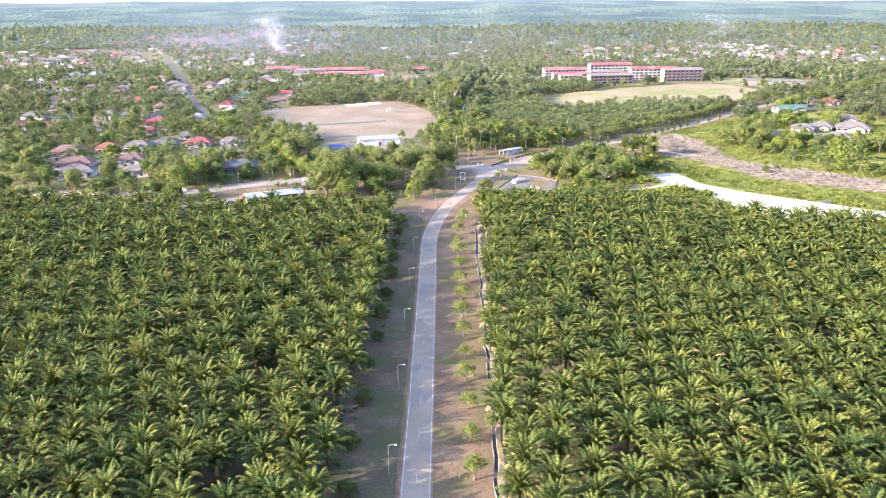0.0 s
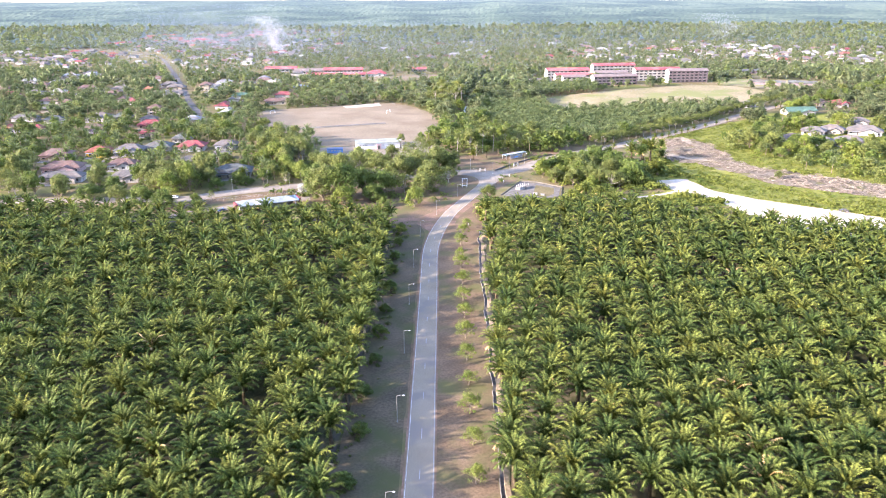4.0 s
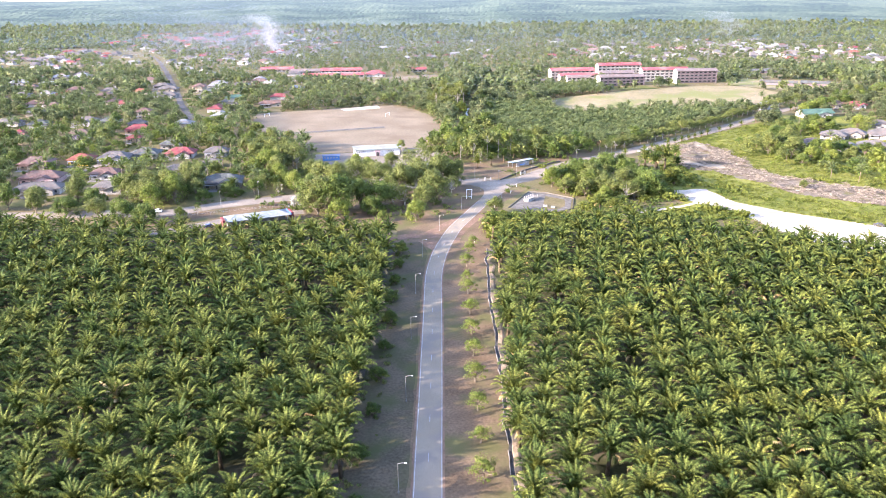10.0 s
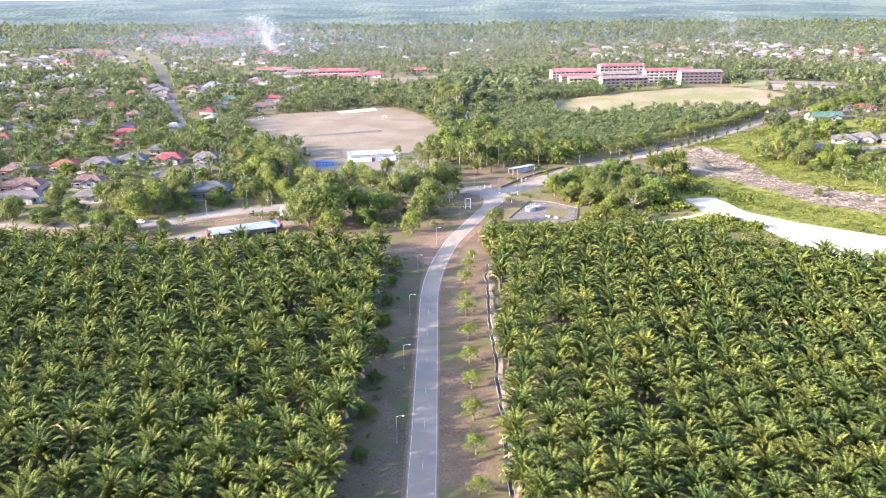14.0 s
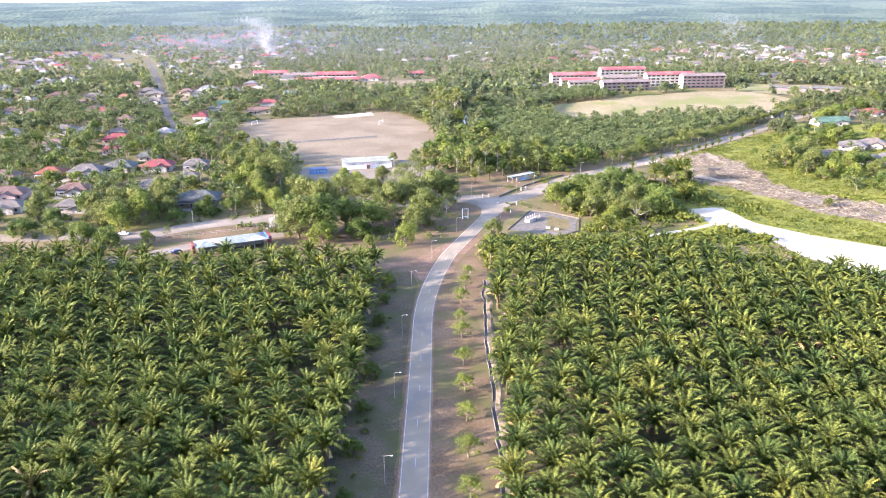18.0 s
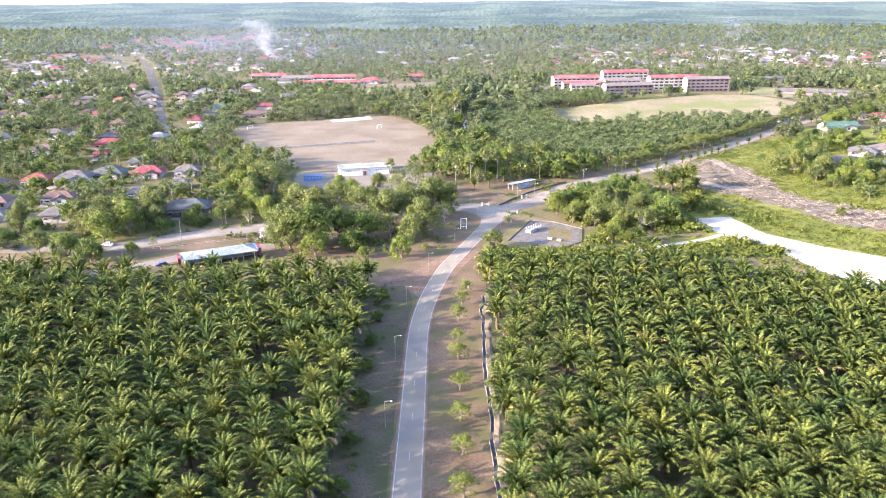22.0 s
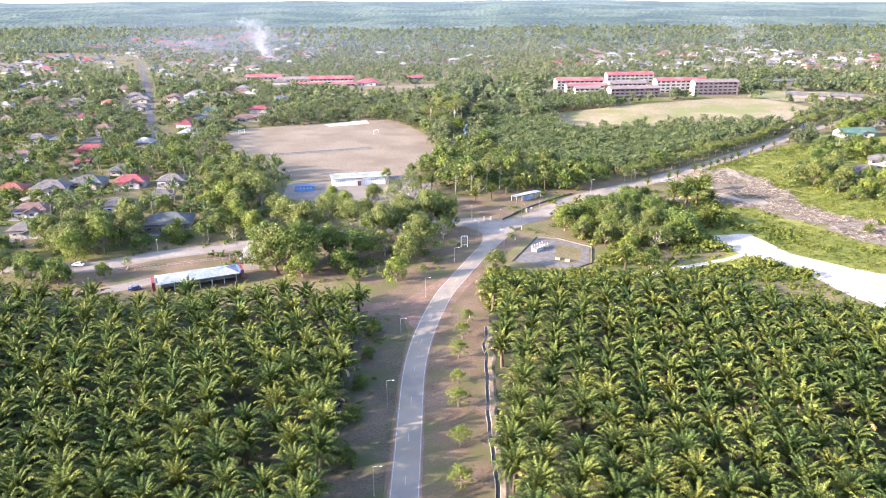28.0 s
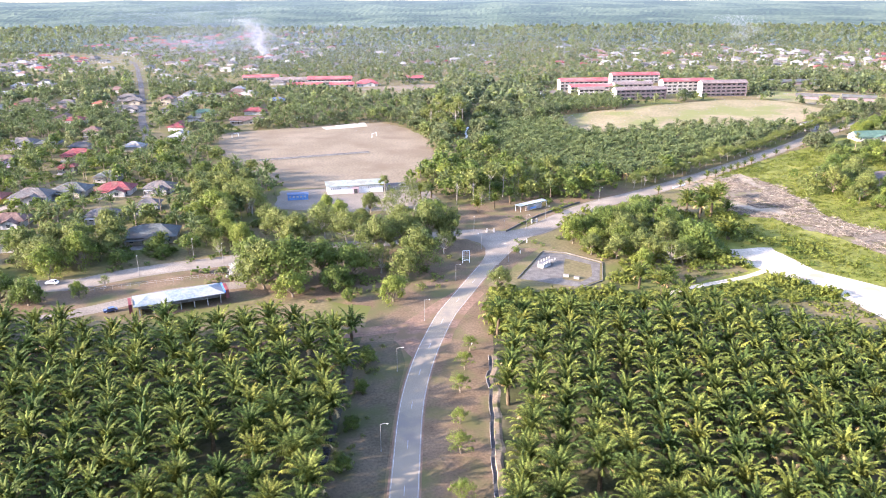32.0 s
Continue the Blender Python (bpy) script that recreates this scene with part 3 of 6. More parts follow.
for field in ("right", "left"):
    full = [(x, y, 0, rng.uniform(0, 6.28), rng.uniform(0.97, 1.13), rng.randrange(5)) for x, y, f in spots if f == field and (x, y, f) not in close_set and abs(x) < 0.66 * y + 22]
    gather("oil_palm_rows", [q[:3] for q in rows_raw], [s for s in full if s[1] < 225], ["palm_trunk", "palm_leaf", "palm_dry"], "dense rows of mature green oil palms", "plantation")
    gather("oil_palm_rows", [q[:3] for q in back_raw], [s for s in full if s[1] >= 225], ["palm_trunk", "palm_leaf", "palm_dry"], "farther dense rows of mature green oil palms", "plantation")
    rest = [(x, y, 0, rng.uniform(0, 6.28), rng.uniform(0.97, 1.13), rng.randrange(3)) for x, y, f in spots if f == field and (x, y, f) not in close_set and abs(x) >= 0.66 * y + 22]
    gather("oil_palm_rows", [q[:3] for q in thin_raw], rest, ["palm_trunk", "palm_leaf", "palm_dry"], "outer rows of green oil palms", "plantation")
gather("oil_palm_rows", [q[:3] for q in thin_raw], [(x, y, 0, rng.uniform(0, 6.28), rng.uniform(0.97, 1.13), rng.randrange(3)) for x, y in behind], ["palm_trunk", "palm_leaf", "palm_dry"], "oil palm rows continuing back along the road", "plantation")
mid = [(x, y, rise(x, y), rng.uniform(0, 6.28), rng.uniform(0.9, 1.15), rng.randrange(3)) for x, y in lattice(MID_PLANT, (150, 620), radians(-40), 7.2, 8.0, 0.7)]
mid += [(x, y, rise(x, y), rng.uniform(0, 6.28), rng.uniform(0.9, 1.15), rng.randrange(3)) for x, y in lattice([(70, 738), (132, 742), (136, 776), (120, 800), (72, 790)], (100, 760), 0.3, 7.4, 8.4, 0.6)]
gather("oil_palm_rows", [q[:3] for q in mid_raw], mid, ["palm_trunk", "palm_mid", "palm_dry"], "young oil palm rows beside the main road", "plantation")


def tree_shapes(seed, height, radius, leaves, flat=0.75, leaf=0.75, bare=0.3, lobes=14, limbs=True):
    """A broad-leaved tree: tapered trunk, forking limbs, a crown of leaf sprays in uneven lobes."""
    r = random.Random(seed)
    wood, crown = Shape(), Shape()
    fork = height * bare
    top = height - radius * flat * 0.55
    knee = Vector((r.uniform(-0.3, 0.3), r.uniform(-0.3, 0.3), fork))
    wood.rod((0, 0, -0.1), knee, radius * 0.055 + 0.06, radius * 0.042 + 0.04, 8 if limbs else 4, limbs)
    lobe = []
    for i in range(lobes):
        a, k = i * 2.39996 + r.uniform(-0.4, 0.4), (i + 0.5) / lobes
        rr = radius * math.sqrt(k) * r.uniform(0.35, 1.15)
        z = top - (top - fork) * 0.85 * k * r.uniform(0.25, 1.2) + r.uniform(-0.24, 0.2) * radius
        c = Vector((math.cos(a) * rr, math.sin(a) * rr, max(z, fork * 0.9)))
        lobe.append((c, radius * r.choice((0.12, 0.16, 0.22, 0.28, 0.34)) * r.uniform(0.85, 1.15)))
        if limbs and i % 2 == 0:
            mid = knee.lerp(c, 0.5) + Vector((0, 0, -0.3 * radius * 0.3))
            wood.rod(knee, mid, radius * 0.03 + 0.02, radius * 0.018 + 0.015, 5, False)
            wood.rod(mid, c, radius * 0.018 + 0.015, 0.02, 4, False)
    for _ in range(leaves):
        c, q = lobe[r.randrange(lobes)]
        d = Vector((r.gauss(0, 1), r.gauss(0, 1), r.gauss(0.35, 0.9))).normalized()
        p = c + Vector((d.x, d.y, d.z * flat)) * q * (1.5 - 1.1 * r.random() ** 1.25)
        n = (d + Vector((r.gauss(0, 0.32), r.gauss(0, 0.32), r.gauss(0.15, 0.32)))).normalized()
        u = n.orthogonal().normalized()
        u = (Matrix.Rotation(r.uniform(0, 6.28), 3, n) @ u)
        w = n.cross(u)
        s = leaf * r.uniform(0.45, 1.15)
        crown.add([p - u * s, p + u * s * 0.8 - w * s * 0.75, p + u * s * 0.5 + w * s * 0.85 + n * 0.15 * s], [(0, 1, 2)])
    return wood, crown


TREE_KINDS = []
for i, (h, rad, nl, flat, leaf, bare, lobes, mat, bark) in enumerate([
        (12, 5.4, 3600, 0.9, 0.5, 0.14, 52, "leaf_deep", "bark"), (11, 5.0, 3400, 0.95, 0.48, 0.14, 46, "leaf_olive", "bark"),
        (9, 4.4, 2800, 0.95, 0.42, 0.12, 40, "leaf_bright", "bark"), (13, 4.8, 3400, 1.1, 0.48, 0.12, 52, "leaf_deep", "bark"),
        (11, 5.6, 2300, 0.55, 0.46, 0.35, 46, "leaf_olive", "bark_pale"), (10, 4.4, 600, 0.9, 0.42, 0.2, 36, "leaf_olive", "bark_pale"),
        (12.5, 5.6, 3600, 0.9, 0.5, 0.12, 52, "leaf_olive", "bark"), (8, 4.6, 2800, 0.85, 0.45, 0.08, 36, "leaf_deep", "bark"), (5.4, 3.0, 1150, 0.55, 0.24, 0.3, 34, "leaf_bright", "bark"), (19, 4.4, 1500, 0.9, 0.55, 0.5, 22, "leaf_olive", "bark_pale"), (5.5, 2.6, 700, 0.8, 0.34, 0.2, 18, "leaf_white", "bark_pale")]):
    wood, crown = tree_shapes(200 + i, h, rad, int(nl * 2.2), flat, leaf * 0.6, bare, lobes)
    TREE_KINDS.append((wood.mesh("trunk", bark), crown.mesh("crown", mat), h))
TREE_LABELS = ["broad deep-green leafy tree", "olive-green leafy tree with rounded crown", "bright yellow-green leafy tree", "tall dense dark-green tree",
               "flat-crowned tree with pale trunk", "half-bare tree with pale branches", "large olive-green spreading tree", "low dense dark-green tree", "slim young feathery yellow-green tree", "tall tree with long pale bare stem", "small rounded tree with silvery white foliage"]


def plant_tree(which, x, y, height, near_what="standing beside the road"):
    wood, crown, h = TREE_KINDS[which]
    ob = thing("tree", TREE_LABELS[which] + " " + near_what, "tree")
    part("trunk", wood, "", ob)
    part("crown", crown, "", ob)
    s = height / h
    ob.matrix_basis = Matrix.Translation((x, y, rise(x, y))) @ Matrix.Rotation(rng.uniform(0, 6.28), 4, "Z") @ Matrix.Diagonal((s * rng.uniform(0.82, 1.12), s * rng.uniform(0.82, 1.12), s * rng.uniform(0.88, 1.22), 1))
    return ob


# trees of the belt between plantation and main road
for x, y, h, k in [(-68, 351, 14, 6), (-59, 352, 15, 0), (-50, 363, 12, 3), (-41, 362, 11, 7), (-47, 396, 11, 4), (-33, 384, 12, 1), (-23, 342, 9, 2), (-16, 371, 13, 6), (-15, 401, 13, 1),
                   (-6, 403, 11, 6), (-12, 428, 12, 3), (-45, 424, 11, 1), (-56, 433, 11, 2), (-63, 423, 10, 4), (-77, 405, 12, 1), (12.5, 354, 6.5, 1), (-38, 342, 3.5, 7), (-30, 368, 9, 5),
                   (-44, 352, 7, 7), (-62, 362, 12, 3), (-73, 356, 13, 3), (-57, 345, 9, 2), (-36, 397, 9, 5), (-24, 392, 12, 1), (-27, 411, 11, 4), (-67, 393, 12, 6), (-57, 402, 11, 4),
                   (-88, 392, 9, 2), (-98, 405, 8, 2), (-20, 360, 9, 1), (-53, 376, 10, 5), (-85, 420, 12, 1), (-35, 440, 13, 5), (-24, 452, 12, 5), (-44, 447, 11, 1), (-17, 440, 9, 7), (-64, 444, 9, 2)]:
    plant_tree(k, x, y, h * (1.3 if y < 415 else 0.95), "in the roadside belt")
# trees by the long shed and before the houses
for x, y, h, k in [(-152, 338, 9, 7), (-141, 335, 8, 7), (-128, 342, 6, 2), (-124, 352, 4.5, 5), (-147, 358, 11, 2), (-156, 368, 13, 6), (-146, 378, 14, 6), (-138, 388, 12, 6), (-128, 372, 7, 7), (-116, 382, 5, 7), (-107, 386, 8, 0),
                   (-95, 385, 6, 5), (-167, 345, 9, 1), (-160, 385, 13, 1), (-112, 432, 14, 2), (-121, 444, 13, 6), (-105, 425, 12, 1), (-98, 440, 12, 4), (-110, 460, 12, 1), (-126, 468, 12, 6), (-138, 480, 11, 1), (-144, 508, 12, 3), (-128, 500, 13, 6), (-116, 488, 11, 1),
                   (-190, 372, 11, 6), (-204, 362, 10, 1), (-215, 356, 12, 0), (-232, 362, 11, 4), (-176, 360, 10, 0), (-240, 385, 13, 6), (-252, 410, 12, 1), (-262, 392, 12, 3), (-247, 372, 10, 4), (-222, 352, 8, 4), (-150, 366, 13, 1), (-141, 369, 12, 2), (-163, 374, 13, 6), (-152, 391, 12, 2), (-144, 400, 12, 6), (-170, 378, 11, 0), (-134, 380, 10, 1), (-120, 386, 7, 7), (-104, 396, 8, 1), (-92, 400, 9, 2), (-101, 412, 10, 2), (-118, 424, 11, 2), (-108, 440, 13, 6), (-103, 452, 12, 4), (-118, 462, 12, 6), (-184, 350, 9, 7), (-198, 350, 10, 1), (-236, 350, 9, 7)]:
    plant_tree(k, x, y, h * 1.12, "in front of the village houses")
# thicket on the other side of the junction
for x, y, h, k in [(44, 404, 9, 2), (50, 411, 10, 0), (58, 414, 11, 0), (66, 405, 11, 6), (62, 396, 9, 3), (71, 384, 9, 1), (77, 380, 10, 5), (82, 412, 11, 3), (84, 384, 8, 3), (74, 424, 11, 0), (79, 438, 12, 0), (90, 402, 10, 7), (94, 390, 8, 7),
                   (52, 400, 8, 2), (58, 386, 8, 1), (66, 376, 7, 2), (88, 425, 9, 7), (70, 432, 10, 0), (60, 425, 9, 0), (48, 418, 7, 2)]:
    plant_tree(k, x, y, h * 1.2, "in the thicket by the junction")
for _ in range(34):
    x, y = rng.uniform(42, 118), rng.uniform(372, 450)
    if inside(x, y, [(44, 396), (62, 374), (92, 380), (94, 402), (88, 438), (80, 446), (70, 438), (52, 418)]):
        plant_tree(rng.choice((0, 2, 2, 7, 6, 1)), x, y, rng.uniform(8, 12), "in the thicket by the junction")
# trees on the rough slope by the far houses
for x, y, h, k in [(189, 490, 14, 6), (198, 478, 13, 1), (206, 470, 11, 2), (213, 519, 14, 6), (205, 505, 13, 1), (196, 498, 13, 3), (220, 480, 11, 2), (230, 470, 11, 6), (242, 462, 12, 2), (256, 466, 12, 1), (270, 472, 13, 2), (228, 486, 10, 7), (262, 480, 11, 6), (215, 462, 9, 2), (285, 480, 12, 1), (300, 470, 12, 2), 
                   (260, 575, 11, 6), (290, 580, 12, 2), (310, 560, 12, 1), (172, 402, 5, 1)]:
    plant_tree(k, x, y, h, "on the overgrown slope")
for x, y, h, k in [(-8, 668, 22, 9), (-12, 676, 24, 9), (-17, 690, 22, 9), (-3, 700, 23, 9), (-22, 705, 21, 9), (-27, 680, 19, 9), (-6, 684, 24, 9), (-15, 710, 22, 9), (-21, 694, 20, 9), (-14, 655, 15, 1), (-5, 655, 12, 2), (-10, 715, 21, 9), (-20, 668, 17, 5), (-34, 712, 17, 5), (-30, 700, 16, 1), (12, 668, 14, 6), (15, 690, 15, 3), (11, 712, 15, 6), (18, 650, 13, 0), (-40, 470, 14, 9), (-28, 462, 13, 5), (-18, 458, 13, 9), (-34, 452, 12, 5)]:
    plant_tree(k, x, y, h, "on the stream bank" if y > 600 else "beside the forecourt")
for x, y, h, k in [(4, 466, 16, 9), (12, 471, 17, 9), (19, 477, 15, 9), (-4, 462, 15, 9), (27, 482, 14, 9), (8, 462, 9, 5), (36, 488, 12, 5), (-20, 382, 10, 5), (-36, 372, 11, 5), (-8, 390, 9, 5)]:
    plant_tree(k, x, y, h, "beside the junction")
plant_tree(10, -81, 359, 6.5, "beside the main road")
# young trees on the verges
for i, (x, y) in enumerate([(6.0, 82), (5.4, 95), (4.9, 108), (4.4, 122), (3.7, 135.5), (3.2, 149), (2.7, 162), (2.3, 175), (1.9, 188.2), (1.5, 201.5), (1.1, 215.7), (0.7, 229), (0.3, 243), (-0.2, 259.4), (-0.5, 271), (-0.5, 285), (0.5, 297), (2, 308)]):
    plant_tree(8, x, y, rng.uniform(4.4, 5.6), "in the row along the road verge")
for x, y in [(-20.5, 96), (-20.8, 117), (-22.5, 134), (-22, 152), (-23.5, 168), (-22.8, 186), (-23.5, 202), (-23.8, 219), (-24, 236), (-25, 252), (-25.2, 268), (-25.4, 284), (-25.8, 299)]:
    plant_tree(7, x, y, rng.uniform(3.2, 5.2), "in the shaded row along the verge")


# ---- buildings ----


def roof_shape(w, d, h, rise_by, hip, over=1.1, thick=0.18):
    """A ridged roof, hipped or gabled, with overhang and thickness; the ridge runs along x."""
    s = Shape()
    x, y = w / 2 + over, d / 2 + over
    r = w / 2 - d / 2 * 0.9 if hip else x
    r = max(r, 0.4)
    for lift in (0.0, thick):
        s.add([(-x, -y, h + lift), (x, -y, h + lift), (x, y, h + lift), (-x, y, h + lift), (-r, 0, h + rise_by + lift), (r, 0, h + rise_by + lift)],
              [(0, 1, 5, 4), (2, 3, 4, 5), (1, 2, 5), (3, 0, 4)] if hip else [(0, 1, 5, 4), (2, 3, 4, 5)])
    s.add([(-x, -y, h), (x, -y, h), (x, y, h), (-x, y, h), (-x, -y, h + thick), (x, -y, h + thick), (x, y, h + thick), (-x, y, h + thick)],
          [(0, 1, 5, 4), (1, 2, 6, 5), (2, 3, 7, 6), (3, 0, 4, 7)] if hip else [(0, 1, 5, 4), (2, 3, 7, 6)])
    return s


def window_part(parent, x, y, z, w, h, side, name="window"):
    """A framed window on the front (-y), right (+x), back or left of a box."""
    fr, gl = Shape(), Shape()
    if side in "fb":
        o = -1 if side == "f" else 1
        fr.box(x - w / 2 - 0.08, min(y, y + o * 0.07), z - 0.08, x + w / 2 + 0.08, max(y, y + o * 0.07), z + h + 0.08)
        gl.box(x - w / 2, min(y + o * 0.07, y + o * 0.09), z, x + w / 2, max(y + o * 0.07, y + o * 0.09), z + h)
    else:
        o = 1 if side == "r" else -1
        fr.box(min(x, x + o * 0.07), y - w / 2 - 0.08, z - 0.08, max(x, x + o * 0.07), y + w / 2 + 0.08, z + h + 0.08)
        gl.box(min(x + o * 0.07, x + o * 0.09), y - w / 2, z, max(x + o * 0.07, x + o * 0.09), y + w / 2, z + h)
    win = part(name, fr, "wall_white", parent)
    part("pane", gl, "glass", win)


SOLID = []  # x, y, radius of what no tree may stand on


def house(x, y, turn, w, d, roof, wall, label, storeys=1, hip=True, porch=True, detail=True):
    ob = thing("house", label, "house")
    ob.matrix_basis = pose(x, y, rise(x, y) - 0.05, 0, 0, turn)
    SOLID.append((x, y, max(w, d) * 0.62))
    h = 2.9 * storeys + 0.2
    body = Shape().box(-w / 2, -d / 2, -0.6, w / 2, d / 2, h)
    if not hip:
        for sx in (-w / 2, w / 2 - 0.2):
            body.add([(sx, -d / 2, h), (sx, d / 2, h), (sx, 0, h + d * 0.26), (sx + 0.2, -d / 2, h), (sx + 0.2, d / 2, h), (sx + 0.2, 0, h + d * 0.26)],
                     [(0, 2, 1), (3, 4, 5), (0, 3, 5, 2), (1, 2, 5, 4)])
    part("wall", body, wall, ob)
    top = part("roof", roof_shape(w, d, h, d * 0.27, hip), roof, ob)
    if detail:
        part("ridge_cap", Shape().rod((-max(w / 2 - d * 0.45, 0.4), 0, h + d * 0.27 + 0.2), (max(w / 2 - d * 0.45, 0.4), 0, h + d * 0.27 + 0.2), 0.16, 0.16, 6), roof, top)
        for s in range(storeys):
            for i in range(max(2, int(w / 4))):
                fx = -w / 2 + w * (i + 0.5) / max(2, int(w / 4))
                if s == 0 and i == 1:
                    door = part("door", Shape().box(fx - 0.5, -d / 2 - 0.06, 0.05, fx + 0.5, -d / 2, 2.1), "dark", ob, "dark panelled door")
                    part("handle", Shape().rod((fx + 0.4, -d / 2 - 0.12, 1.0), (fx + 0.4, -d / 2 - 0.12, 1.2), 0.03, 0.03), "metal", door)
                else:
                    window_part(ob, fx, -d / 2, 1.0 + 2.9 * s, 1.5, 1.2, "f")
            window_part(ob, -w / 2, 0, 1.0 + 2.9 * s, 1.5, 1.2, "l")
        wing = part("wing", Shape().box(-w * 0.1, -d / 2 - 2.6, -0.5, w * 0.38, -d / 2, h - 0.6), wall, ob) if w > 12.5 else None
        if wing:
            gable = Shape()
            gx0, gx1, gy, gz, top_z = -w * 0.1 - 0.8, w * 0.38 + 0.8, -d / 2 - 3.6, h - 0.6, h + d * 0.13
            gm = (gx0 + gx1) / 2
            for lift in (0.0, 0.15):
                gable.add([(gx0, gy, gz + lift), (gm, gy, top_z + lift), (gm, -d * 0.08, top_z + lift), (gx0, -d / 2, gz + lift), (gx1, gy, gz + lift), (gx1, -d / 2, gz + lift)], [(0, 1, 2, 3), (1, 4, 5, 2)])
            part("wing_roof", gable, roof, wing)
            part("gable_wall", Shape().add([(gx0 + 0.8, gy + 0.95, gz), (gx1 - 0.8, gy + 0.95, gz), (gm, gy + 0.95, top_z - 0.1)], [(0, 1, 2)]), wall, wing)
            window_part(ob, (gx0 + gx1) / 2, -d / 2 - 2.6, 0.9, 1.8, 1.3, "f")
        part("apron", Shape().box(-w * 0.5, -d / 2 - 6.5, -0.02, -w * 0.1, -d / 2 - 0.03, 0.1), "concrete", ob, "worn concrete forecourt")
        if porch:
            p = part("porch_roof", Shape().box(-w * 0.48, -d / 2 - 3.4, 2.55, -w * 0.12, -d / 2 - 0.02, 2.68), roof if rng.random() < 0.5 else "roof_pale", ob)
            for px in (-w * 0.46, -w * 0.14):
                part("post", Shape().box(px - 0.1, -d / 2 - 3.3, -0.3, px + 0.1, -d / 2 - 3.1, 2.55), "wall_white", ob)
    return ob


RED, GREY = "single-storey house with red hipped roof and ", "single-storey house with grey hipped roof and "
